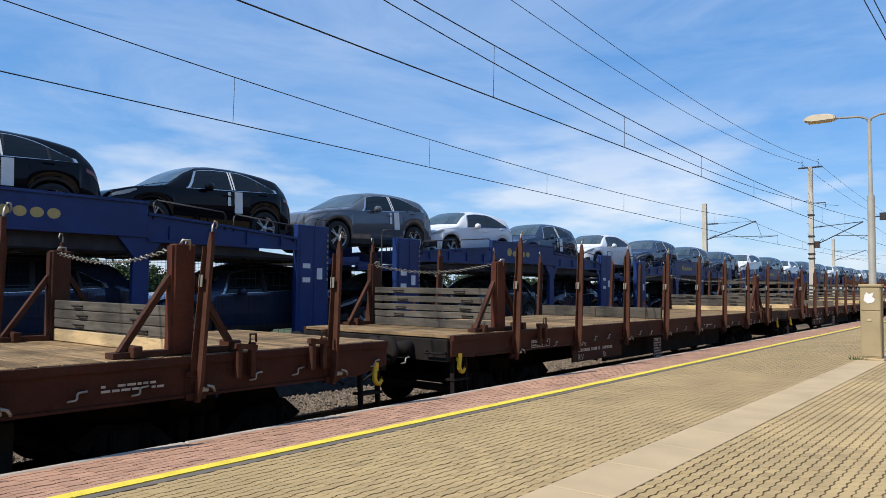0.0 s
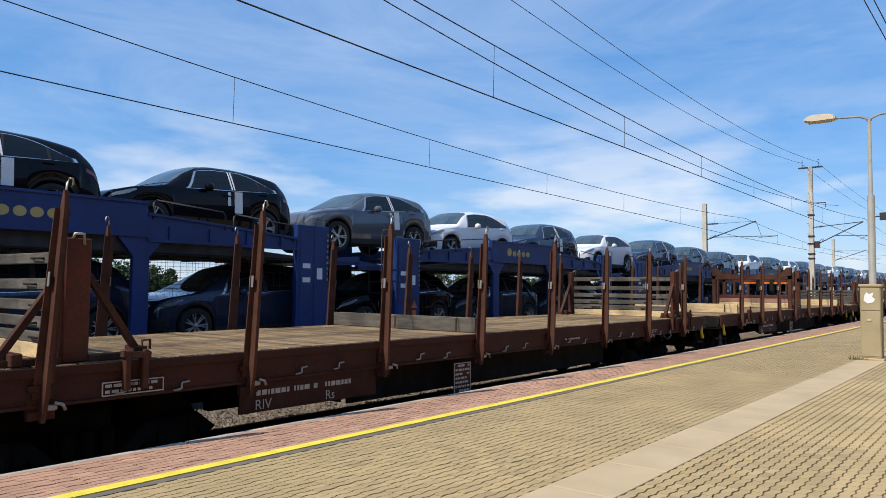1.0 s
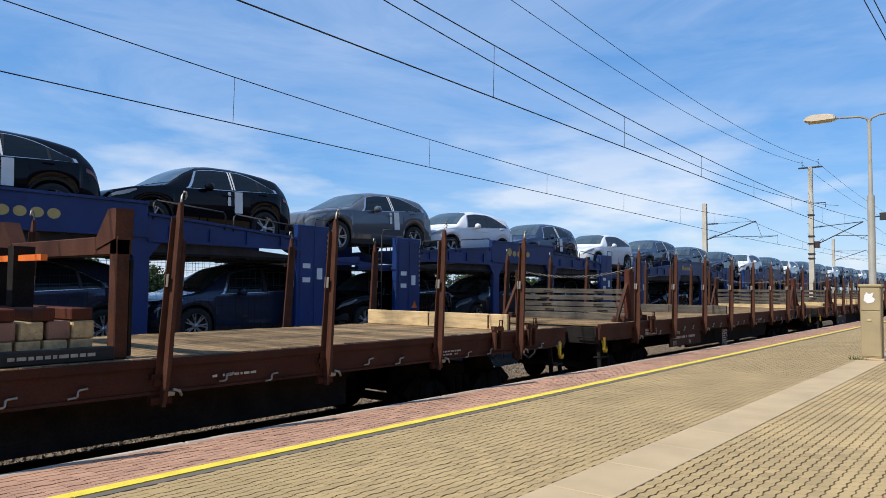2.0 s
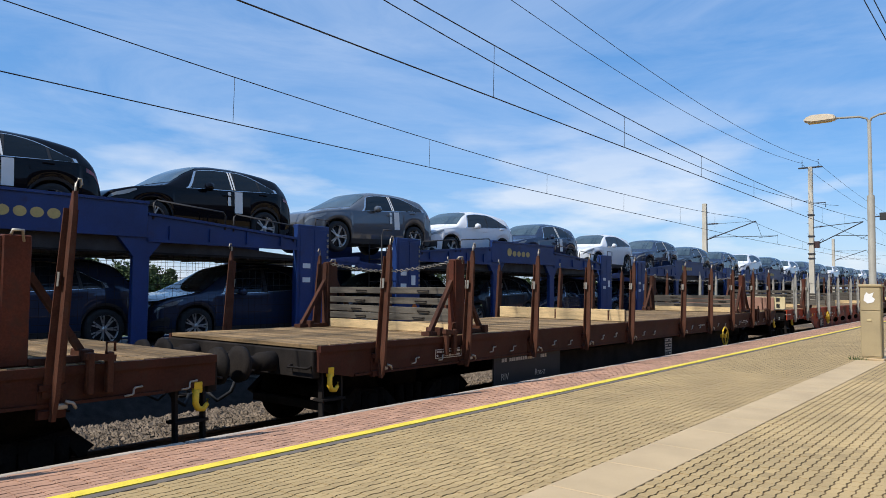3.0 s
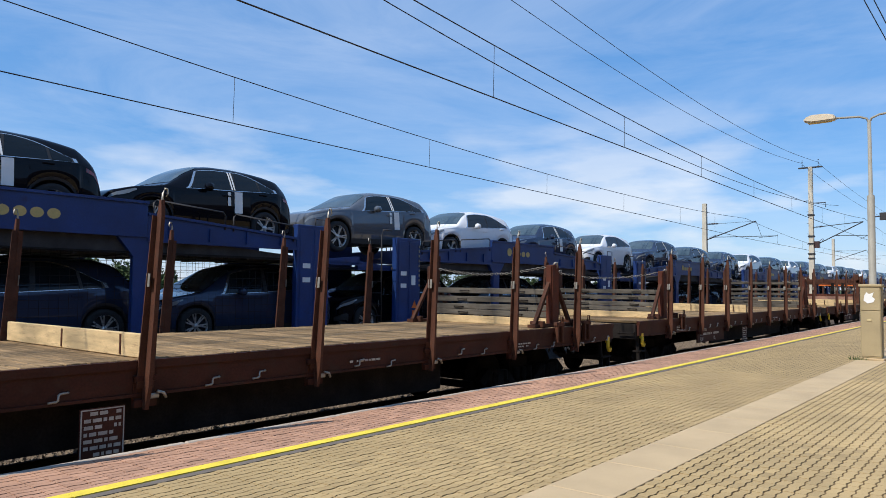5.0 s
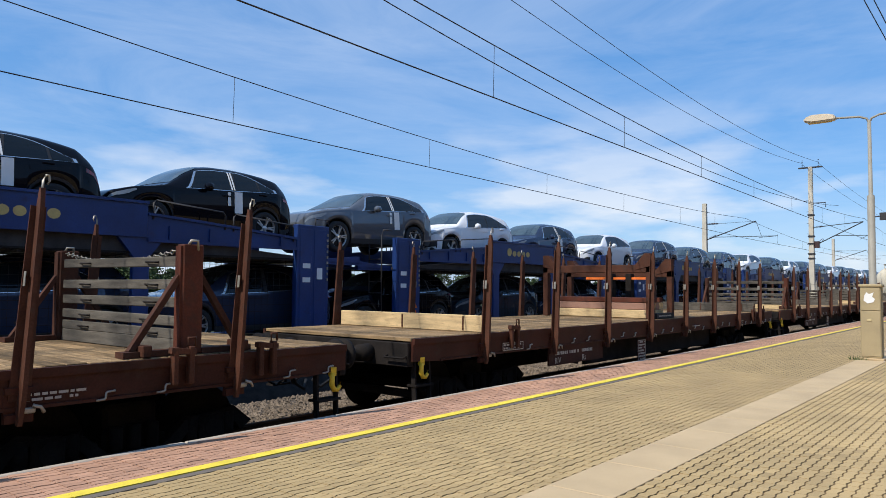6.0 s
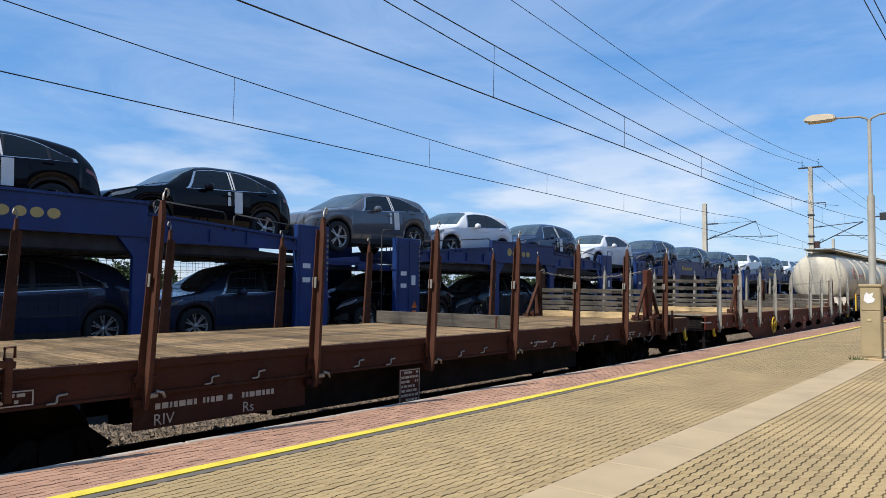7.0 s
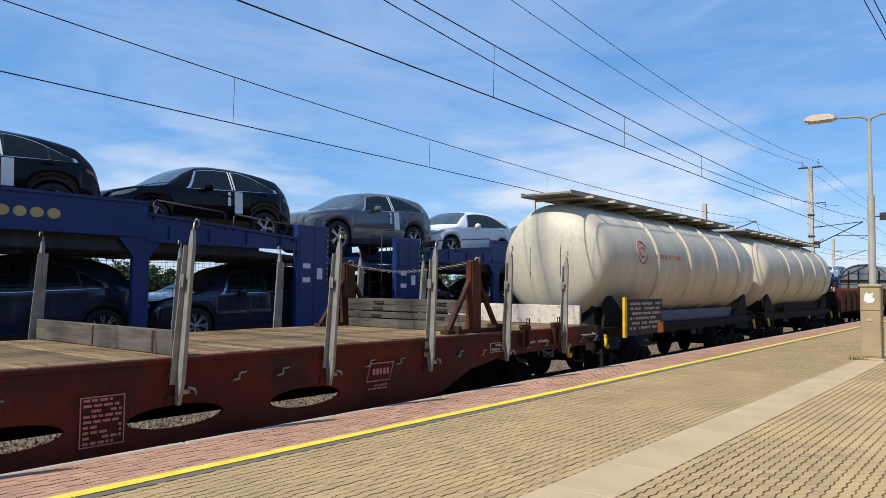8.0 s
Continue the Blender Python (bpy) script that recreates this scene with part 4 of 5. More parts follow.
CARS = {
    "compact": dict(L=4.44, wheels=(0.90, 3.58), R=0.365, W=0.94,
        top=[(0, 0.60), (0.03, 0.74), (0.12, 0.86), (0.5, 0.965), (1.0, 1.04), (1.2, 1.09), (1.62, 1.41), (1.95, 1.575), (2.36, 1.64), (2.9, 1.65), (3.3, 1.625), (3.7, 1.58), (4.06, 1.51), (4.10, 1.44), (4.22, 1.28), (4.33, 1.13), (4.41, 1.06), (4.43, 0.9), (4.44, 0.62)],
        belt=[(0, 0.56), (0.12, 0.80), (0.5, 0.92), (1.2, 1.0), (1.7, 1.05), (2.75, 1.10), (3.5, 1.15), (3.95, 1.17), (4.25, 1.05), (4.44, 0.62)],
        plan=[(0, 0.52), (0.06, 0.66), (0.2, 0.81), (0.5, 0.905), (0.9, 0.945), (2.2, 0.93), (3.4, 0.945), (3.9, 0.92), (4.2, 0.87), (4.36, 0.82), (4.44, 0.70)],
        ws=(1.26, 1.95), side=(1.62, 3.84), bp=(2.68, 2.77), rw=(4.10, 4.31)),
    "large": dict(L=4.73, wheels=(0.93, 3.80), R=0.385, W=0.97,
        top=[(0, 0.64), (0.03, 0.80), (0.12, 0.93), (0.5, 1.03), (1.1, 1.10), (1.36, 1.14), (1.75, 1.38), (2.15, 1.59), (2.5, 1.65), (3.1, 1.66), (3.6, 1.63), (4.0, 1.575), (4.30, 1.51), (4.34, 1.45), (4.48, 1.27), (4.60, 1.14), (4.69, 1.08), (4.72, 0.92), (4.73, 0.66)],
        belt=[(0, 0.6), (0.12, 0.86), (0.5, 0.95), (1.3, 1.04), (1.9, 1.08), (2.9, 1.12), (3.7, 1.16), (4.25, 1.18), (4.55, 1.06), (4.73, 0.64)],
        plan=[(0, 0.54), (0.06, 0.68), (0.2, 0.84), (0.5, 0.93), (0.95, 0.97), (2.4, 0.955), (3.7, 0.97), (4.2, 0.94), (4.5, 0.89), (4.66, 0.84), (4.73, 0.72)],
        ws=(1.40, 2.12), side=(1.78, 4.16), bp=(2.88, 2.97), rw=(4.34, 4.58)),
    "low": dict(L=4.68, wheels=(0.86, 3.85), R=0.375, W=0.95,
        top=[(0, 0.64), (0.03, 0.78), (0.12, 0.88), (0.4, 0.98), (0.8, 1.05), (1.0, 1.09), (1.4, 1.34), (1.85, 1.60), (2.3, 1.70), (2.8, 1.725), (3.3, 1.71), (3.8, 1.67), (4.12, 1.60), (4.18, 1.53), (4.4, 1.32), (4.58, 1.16), (4.65, 1.10), (4.67, 0.92), (4.68, 0.64)],
        belt=[(0, 0.58), (0.12, 0.80), (0.5, 0.92), (1.2, 1.01), (2.4, 1.05), (3.6, 1.11), (4.2, 1.14), (4.5, 1.04), (4.68, 0.6)],
        plan=[(0, 0.54), (0.06, 0.68), (0.2, 0.83), (0.5, 0.915), (0.9, 0.95), (2.4, 0.935), (3.8, 0.95), (4.2, 0.92), (4.5, 0.87), (4.62, 0.81), (4.68, 0.68)],
        ws=(1.05, 1.82), side=(1.45, 3.85), bp=(2.5, 2.6), rw=(4.15, 4.52)),
}


def section(c, x):
    """Half of the car's cross-section at x: six points from sill to roof centre."""
    zt, zb, w = sm(c["top"], x), sm(c["belt"], x), sm(c["plan"], x, 0.03)
    zs = 0.23 if 0.25 < x < c["L"] - 0.25 else 0.30
    for xw in c["wheels"]:
        d = abs(x - xw)
        ra = c["R"] + 0.06
        if d < ra:
            zs = max(zs, c["R"] + math.sqrt(ra * ra - d * d))
    zb = max(min(zb, zt - 0.03), zs + 0.05)
    zt = max(zt, zb + 0.02)
    g = zt - zb
    wr = w * 0.975 - 0.46 * max(0.0, g - 0.08) - 0.05
    return [(w * 0.955, zs), (w, zs + 0.42 * (zb - zs)), (w * 0.985, zs + 0.75 * (zb - zs)), (w * 0.965, zb), (wr, zt - 0.10 * min(1, g / 0.3) * (0.5 + g)), (wr * 0.62, zt - 0.012), (0.0, zt)]


def surf(c, x, v):
    p = section(c, x)
    i = min(int(v), 5)
    t = v - i
    p0, p1, p2, p3 = p[max(i - 1, 0)], p[i], p[i + 1], p[min(i + 2, 6)]
    out = []
    for k in (0, 1):
        m1, m2 = 0.42 * (p2[k] - p0[k]), 0.42 * (p3[k] - p1[k])
        if i == 3:
            m1 *= 0.35
        if i == 2:
            m2 *= 0.35
        t2, t3 = t * t, t * t * t
        out.append((2 * t3 - 3 * t2 + 1) * p1[k] + (t3 - 2 * t2 + t) * m1 + (-2 * t3 + 3 * t2) * p2[k] + (t3 - t2) * m2)
    return out


def patch(c, xs, vs, off=0.0, sides=(-1, 1), xat=None, vat=None):
    """A sheet laid on the body between stations xs and section marks vs, stood off by off."""
    bm = B()
    for s in sides:
        grid = []
        for i, x in enumerate(xs):
            row = []
            for j, v in enumerate(vs):
                v = vat(x, v) if vat else v
                xx = xat(x, v) if xat else x
                y, z = surf(c, xx, v)
                up = off * min(1.0, max(0.0, (v - 2.5) / 2.0))
                row.append(bm.verts.new((xx, s * (y + off) if y > 1e-4 or off == 0 else 0.0, z + up)))
            grid.append(row)
        for i in range(len(xs) - 1):
            for j in range(len(vs) - 1):
                q = [grid[i][j], grid[i + 1][j], grid[i + 1][j + 1], grid[i][j + 1]]
                f = bm.faces.new(q)
                f.smooth = True
    return bm


def lin(a, b, n):
    return [a + (b - a) * i / (n - 1) for i in range(n)]


def wheel_meshes(R, n_spokes):
    bm = B()
    lathe(bm, [(-0.11, R * 0.70), (-0.12, R * 0.86), (-0.10, R * 0.985), (0.0, R), (0.10, R * 0.985), (0.12, R * 0.86), (0.11, R * 0.70)], (0, 0, 0), "y", 32, False)
    tyre = mesh_of("tyre", bm, M["tyre"])
    bm = B()
    for r0, r1, y in ((R * 0.69, R * 0.74, -0.105),):
        ring = lathe(bm, [(y + 0.06, r0), (y, r0), (y, r1), (y + 0.06, r1)], (0, 0, 0), "y", 32, False)
    for k in range(n_spokes):
        a = k * math.tau / n_spokes
        for d in (-0.13, 0.13):
            beam(bm, (0.04 * math.cos(a), -0.075, 0.04 * math.sin(a)), (R * 0.71 * math.cos(a + d), -0.10, R * 0.71 * math.sin(a + d)), 0.02, 0.034, 0.02, 0.026)
    lathe(bm, [(-0.10, 0.0), (-0.10, 0.05), (-0.06, 0.065)], (0, 0, 0), "y", 12)
    rim = mesh_of("rim", bm, M["rim"])
    bm = B()
    lathe(bm, [(-0.045, 0.0), (-0.045, R * 0.70), (0.05, R * 0.70)], (0, 0, 0), "y", 24)
    return tyre, rim, mesh_of("brake_disc", bm, M["black"])


WHEELS = {k: wheel_meshes(c["R"], 7 if k == "low" else 5) for k, c in CARS.items()}


def car(kind, lacquer, label, film=True):
    c = CARS[kind]
    L = c["L"]
    e = empty("car", pose(0, 0, 0), label, "car", "new cars on the carrier")
    xs = sorted(set([0.0, 0.015, 0.04, 0.08] + lin(0.12, L - 0.12, 62) + [L - 0.08, L - 0.04, L - 0.015, L] + [xw + s * (c["R"] + 0.06) * k for xw in c["wheels"] for s in (-1, 1) for k in (1.001, 0.985, 0.93, 0.8)]))
    vs = [0, 0.3, 0.65, 1.0, 1.4, 1.8, 2.2, 2.6, 2.85, 3.0, 3.15, 3.5, 3.85, 4.0, 4.2, 4.6, 5.0, 5.5, 6.0]
    bm = patch(c, xs, vs)
    bmesh.ops.remove_doubles(bm, verts=bm.verts, dist=1e-4)
    for x in (0.0, L):
        ring = [v for v in bm.verts if abs(v.co.x - x) < 1e-5]
        ring.sort(key=lambda v: math.atan2(v.co.z - 0.5, v.co.y))
        f = bm.faces.new(ring)
        f.smooth = True
    part("body", bm, lacquer, e)
    bm = B()
    quad_box(bm, 0.3, L - 0.3, -0.78, 0.78, 0.24, 0.62)
    for xw in c["wheels"]:
        quad_box(bm, xw - 0.44, xw + 0.44, -0.7, 0.7, 0.5, 0.86)
    part("floor_pan", bm, M["black"], e)
    part("cladding", patch(c, xs[4:-4], [0, 0.2, 0.42], 0.004), M["plastic"], e, "black plastic cladding")
    a, b = c["side"]
    lo, hi = 3.09, 3.93

    def slanted(x, v):
        # the window's front edge follows the windscreen pillar, its rear edge the tailgate
        t = (v - 3.0)
        f = (x - a) / (b - a)
        return x + t * (0.30 * (1 - f) - 0.12 * f) + (0.0 if f > 0.5 else 0.02)
    def pointed(x, v):
        # the windows narrow to a point above the rear wheel
        f = min(1.0, max(0.0, (x - a) / (b - a)))
        k = 1.0 if f < 0.55 else 1.0 - 0.72 * ((f - 0.55) / 0.45) ** 1.6
        return 3.0 + (v - 3.0) * k + 0.10 * (1 - k)
    for s in (-1, 1):
        part("window_trim", patch(c, lin(a - 0.05, b + 0.07, 24), lin(3.005, 3.985, 5), 0.006, (s,), xat=slanted, vat=pointed), M["trim"], e, "bright window surround")
        part("pillar_cover", patch(c, lin(a + 0.02, b - 0.0, 24), lin(lo, hi, 5), 0.009, (s,), xat=slanted, vat=pointed), M["plastic"], e, "gloss black pillar cover")
        for n, (p, q) in enumerate(((a + 0.04, c["bp"][0]), (c["bp"][1], b - 0.46), (b - 0.40, b - 0.04))):
            part("side_window", patch(c, lin(p, q, 10), lin(lo + 0.02, hi - 0.02, 5), 0.012, (s,), xat=slanted, vat=pointed), M["glass"], e, "dark tinted side window")
    part("windscreen", patch(c, lin(c["ws"][0] + 0.03, c["ws"][1], 10), lin(4.25, 6.0, 8), 0.006), M["screen"], e, "sloping windscreen reflecting the sky")
    part("rear_window", patch(c, lin(*c["rw"], 8), lin(4.3, 6.0, 8), 0.006), M["glass"], e, "dark rear window")
    for s in (-1, 1):
        part("headlight", patch(c, lin(0.07, 0.56, 8), lin(2.42, 2.88, 5), 0.006, (s,)), M["lamp_clear"], e, "slim clear headlight")
        part("tail_light", patch(c, lin(L - 0.36, L - 0.015, 8), lin(2.5, 2.82, 4), 0.006, (s,)), M["lamp_red"], e, "red tail light")
        bm = B()
        x, y = a + 0.42, surf(c, a + 0.4, 3.0)[0]
        z = surf(c, a + 0.4, 3.0)[1]
        lathe(bm, [(-0.07, 0.0), (-0.06, 0.06), (0.0, 0.09), (0.08, 0.085), (0.11, 0.0)], (x, s * (y + 0.12), z + 0.05), "x", 12)
        beam(bm, (x + 0.04, s * (y - 0.02), z + 0.0), (x + 0.04, s * (y + 0.1), z + 0.04), 0.06, 0.03)
        part("mirror", bm, lacquer, e)
        bm = B()
        for xd in (c["bp"][0] - 0.22, c["bp"][1] + 0.62):
            y2, z2 = surf(c, xd, 2.45)
            quad_box(bm, xd, xd + 0.2, s * (y2 + 0.012) - 0.012, s * (y2 + 0.012) + 0.012, z2 - 0.015, z2 + 0.015, 0.005)
        part("door_handle", bm, lacquer, e)
    if film:
        bx = c["bp"][0]
        for p, q, v0, v1, s in [(*k, s) for s in (-1, 1) for k in ((bx - 0.11, bx - 0.03, 1.6, 2.8), (bx + 0.06, bx + 0.26, 1.1, 2.85), (bx + 0.0, bx + 0.035, 3.1, 3.9), (bx + 0.06, bx + 0.095, 3.1, 3.9))]:
            part("film", patch(c, lin(p, q, 3), lin(v0, v1, 6), 0.016, (s,)), M["film"], e, "white protective film")
    bm = B()
    quad_box(bm, -0.012, 0.03, -0.44, 0.44, 0.44, 0.68, 0.01)
    part("grille", bm, M["plastic"], e)
    for s in (-1, 1):
        part("air_intake", patch(c, lin(0.03, 0.3, 6), lin(0.5, 1.25, 4), 0.006, (s,)), M["plastic"], e, "black lower air intake")
    for xw in c["wheels"]:
        for s in (-1, 1):
            t = part("wheel", WHEELS[kind][0], None, e)
            t.matrix_basis = pose(xw, s * (c["W"] - 0.13), c["R"], 0, 0, 0 if s < 0 else 180)
            part("rim", WHEELS[kind][1], None, t, "silver spoked rim")
            part("brake_disc", WHEELS[kind][2], None, t)
    return e


LABELS = {"c_black": "black", "c_navy": "midnight blue", "c_grey": "warm grey", "c_white": "white", "c_steel": "slate blue"}
DONE = {}


def put_car(kind, colour, x, z, pitch=0.0, film=True):
    """A car with its nose at x towards the low end of the track; pitch lifts its nose."""
    m = pose(x, T2, z, 0, pitch, 0)
    key = (kind, colour, film)
    if key in DONE:
        return copy_thing(DONE[key], m)
    shape = {"compact": "compact sport utility", "large": "large sport utility", "low": "low electric crossover"}[kind]
    DONE[key] = car(kind, M[colour], "new %s %s car on the carrier deck" % (LABELS[colour], shape), film)
    DONE[key].matrix_basis = m
    return DONE[key]


# ---- the standing car carrier ----
CY = 1.40


def rails_loop(bm, x0, x1, y, z0, z1, h, r=0.017):
    tube(bm, [(x0, y, z0 - 0.1), (x0, y, z0 + h - 0.06), (x0 + 0.06, y, z0 + h), (x1 - 0.06, y, z1 + h), (x1, y, z1 + h - 0.06), (x1, y, z1 - 0.1)], r, 5)


def carrier():
    w = empty("car_carrier", pose(0, 0, 0), "deep blue two-deck car carrier wagon", "car carrier", "units of the car carrier train")
    L = 12.6
    for s in (-1, 1):
        y0, y1 = sorted((s * CY, s * (CY - 0.1)))
        for x in (0.0, L - 0.95):
            bm = B()
            quad_box(bm, x, x + 0.95, min(s * CY, s * (CY - 0.16)), max(s * CY, s * (CY - 0.16)), 0.55, 3.17, 0.015)
            p = part("end_pillar", bm, M["blue"], w)
            bm = B()
            for xx in (x + 0.08, x + 0.50):
                quad_box(bm, xx, xx + 0.34, min(s * (CY + 0.012), s * CY), max(s * (CY + 0.012), s * CY), 0.75, 3.08, 0.006)
            part("panel", bm, M["blue"], p)
            if s < 0:
                for i, (xx, zz, ww, hh) in enumerate(((x + 0.16, 2.18, 0.22, 0.11), (x + 0.16, 1.86, 0.22, 0.11), (x + 0.58, 1.93, 0.16, 0.26))):
                    bm = B()
                    quad_box(bm, xx, xx + ww, -CY - 0.02, -CY - 0.012, zz, zz + hh)
                    part("label_plate", bm, M["film"], p, "white label plate")
                bm = B()
                quad_box(bm, x + 0.5, x + 0.86, -CY - 0.02, -CY - 0.012, 0.66, 0.86)
                part("label_plate", bm, M["galv"], p, "grey data plate")
                bm = B()
                for k in range(9):
                    quad_box(bm, x + 0.88, x + 0.92, -CY - 0.02, -CY, 1.9 + 0.13 * k, 1.96 + 0.13 * k)
                tagged(part("bolt_row", bm, M["galv"], p, "bright bolt row"), kind="stuff")
                bm = B()
                tube(bm, [(x + 0.5, -CY - 0.03, 3.17), (x + 0.5, -CY - 0.03, 3.32), (x + 0.9, -CY - 0.03, 3.32), (x + 0.9, -CY - 0.03, 3.17)], 0.016, 5)
                part("grab_rail", bm, M["wire"], p)
        for x in (4.45, 7.83):
            bm = B()
            y0p, y1p = min(s * (CY - 0.02), s * (CY - 0.14)), max(s * (CY - 0.02), s * (CY - 0.14))
            quad_box(bm, x, x + 0.32, y0p, y1p, 0.5, 2.35, 0.01)
            prism(bm, [(x, 2.3), (x - 0.30, 2.66), (x + 0.62, 2.66), (x + 0.32, 2.3)], y0p, y1p)
            part("pillar", bm, M["blue"], w)
        bm = B()
        quad_box(bm, 4.35, 8.1, min(s * (CY - 0.02), s * (CY - 0.1)), max(s * (CY - 0.02), s * (CY - 0.1)), 2.66, 3.33, 0.012)
        quad_box(bm, 4.35, 8.1, min(s * (CY + 0.015), s * (CY - 0.1)), max(s * (CY + 0.015), s * (CY - 0.1)), 3.29, 3.34)
        quad_box(bm, 4.35, 8.1, min(s * (CY + 0.015), s * (CY - 0.1)), max(s * (CY + 0.015), s * (CY - 0.1)), 2.66, 2.72)
        part("centre_panel", bm, M["blue"], w)
        for xa, xb, xc in ((0.95, 3.2, 4.35), (L - 0.95, L - 3.2, 8.1)):
            bm = B()
            q0, q1 = min(s * (CY - 0.03), s * (CY - 0.09)), max(s * (CY - 0.03), s * (CY - 0.09))
            prism(bm, [(xa, 2.62), (xa, 2.86), (xb, 3.04), (xc, 3.12), (xc, 2.60), (xb, 2.60)], q0, q1)
            f0, f1 = min(s * (CY + 0.01), s * (CY - 0.1)), max(s * (CY + 0.01), s * (CY - 0.1))
            prism(bm, [(xa, 2.82), (xa, 2.87), (xb, 3.05), (xc, 3.13), (xc, 3.08), (xb, 3.0)], f0, f1)
            quad_box(bm, min(xa, xc), max(xa, xc), f0, f1, 2.58, 2.64)
            for k in range(4):
                xr = xa + (xc - xa) * (k + 0.5) / 4
                quad_box(bm, xr - 0.02, xr + 0.02, f0, f1, 2.62, 2.9)
            part("end_beam", bm, M["blue"], w)
            bm = B()
            m = (xa + xc) / 2
            lo, hi = min(xa, xc), max(xa, xc)
            zz = lambda x: float(np.interp(abs(x - (0 if xa < 5 else L)), [0.95, 3.2, 4.35], [2.86, 3.04, 3.12]))
            rails_loop(bm, lo + 0.1, m - 0.1, s * (CY - 0.02), zz(lo + 0.1), zz(m - 0.1), 0.26)
            rails_loop(bm, m + 0.1, hi - 0.1, s * (CY - 0.02), zz(m + 0.1), zz(hi - 0.1), 0.26)
            part("hand_rail", bm, M["wire"], w)
        bm = B()
        quad_box(bm, 0.2, L - 0.2, min(s * CY, s * (CY - 0.12)), max(s * CY, s * (CY - 0.12)), 0.30, 0.62, 0.01)
        part("bottom_sill", bm, M["blue"], w)
        bm = B()
        for xa, xb in ((0.98, 4.42), (4.8, 7.8), (8.18, 11.6)):
            for k in range(int((xb - xa) / 0.16) + 1):
                x = xa + 0.16 * k
                quad_box(bm, x - 0.002, x + 0.002, s * (CY - 0.06) - 0.002, s * (CY - 0.06) + 0.002, 0.62, 2.36)
            for k in range(13):
                quad_box(bm, xa, xb, s * (CY - 0.06) - 0.003, s * (CY - 0.06) + 0.003, 0.66 + 0.14 * k, 0.666 + 0.14 * k)
            quad_box(bm, xa, xb, s * (CY - 0.06) - 0.015, s * (CY - 0.06) + 0.015, 2.36, 2.39)
        tagged(part("wire_screen", bm, M["dark"], w, "fine dark wire screen"), kind="stuff")
    bm = B()
    quad_box(bm, 4.35, 8.1, -1.28, 1.28, 2.36, 2.78)
    for xa, xb, xc in ((0.0, 3.2, 4.35), (L, L - 3.2, 8.1)):
        prism(bm, [(xa, 2.33), (xa, 2.39), (xb, 2.62), (xc, 2.78), (xc, 2.36)], -1.28, 1.28)
    part("upper_deck", bm, M["deck"], w, "dark ribbed upper deck")
    bm = B()
    for k in range(14):
        quad_box(bm, 0.5 + 0.9 * k, 0.56 + 0.9 * k, -1.27, 1.27, 2.31, 2.345)
    for y in (-1.0, -0.4, 0.4, 1.0):
        quad_box(bm, 0.3, L - 0.3, y - 0.03, y + 0.03, 2.325, 2.345)
    tagged(part("deck_ribs", bm, M["deck"], w), kind="stuff")
    bm = B()
    quad_box(bm, 0.3, L - 0.3, -1.22, 1.22, 0.12, 0.32)
    for x in (3.3, 6.3, 9.3):
        quad_box(bm, x - 0.5, x + 0.5, -1.3, 1.3, 0.04, 0.30, 0.02)
    part("underframe", bm, M["dark"], w)
    bm = B()
    quad_box(bm, 0.0, L, -1.3, 1.3, 0.46, 0.572)
    quad_box(bm, 0.1, L - 0.1, -0.5, 0.5, 0.3, 0.46)
    quad_box(bm, -1.1, 0.1, -1.1, 1.1, 0.44, 0.5)
    quad_box(bm, L - 0.1, L + 1.1, -1.1, 1.1, 0.44, 0.5)
    part("lower_deck", bm, M["deck"], w)
    for x in (1.6, L - 1.6):
        bm = B()
        wheelset(bm, x, 0.3)
        part("wheelset", bm, M["dark"], w)
    bm = B()
    for y in (-1.3, -0.85):
        tube(bm, [(-0.45, y, 0.6), (-0.45, y, 3.2), (-0.4, y, 3.35), (-0.05, y, 3.35)], 0.018, 5)
    for k in range(8):
        tube(bm, [(-0.45, -1.3, 0.85 + 0.29 * k), (-0.45, -0.85, 0.85 + 0.29 * k)], 0.013, 5)
    part("ladder", bm, M["wire"], w, "dark steel ladder")
    for x0, x1 in ((-1.2, 0.0), (L + 1.2, L)):
        bm = B()
        for y in (-1.15, 1.15):
            prism(bm, [(x0, 2.30), (x0, 2.52), (x1, 2.42), (x1, 2.30)], y - 0.05, y + 0.05)
        quad_box(bm, min(x0, x1), max(x0, x1), -1.2, 1.2, 2.33, 2.37)
        part("bridge_plate", bm, M["blue"], w)
    # emblem: plain gold shapes on the centre panel
    bm = B()
    x = 5.2
    for wd, z0, z1 in ((0.25, 2.88, 3.14), (0.22, 2.88, 3.06), (0.21, 2.88, 3.06), (0.22, 2.88, 3.06), (0.22, 2.88, 3.06)):
        cx, cz, rx, rz = x + wd / 2, (z0 + z1) / 2, wd / 2, (z1 - z0) / 2
        prism(bm, ellipse(cx, cz, rx, rz, 12), -CY + 0.012, -CY + 0.017)
        x += wd + 0.05
    part("emblem", bm, M["gold"], w, "plain gold emblem shapes")
    bm = B()
    prism(bm, [(-0.55 + 1.15, 1.32), (-0.55 + 1.37, 1.32), (-0.55 + 1.26, 1.52)], -CY - 0.022, -CY - 0.012)
    quad_box(bm, 0.62, 0.78, -CY - 0.022, -CY - 0.012, 1.1, 1.26)
    part("warning_sign", bm, M["orange"], w, "small orange warning signs")
    return w


S0, PITCH = -1.1, 14.95
def settle(x):
    return -0.008 * min(max(x - 6.0, 0.0), 30.0)


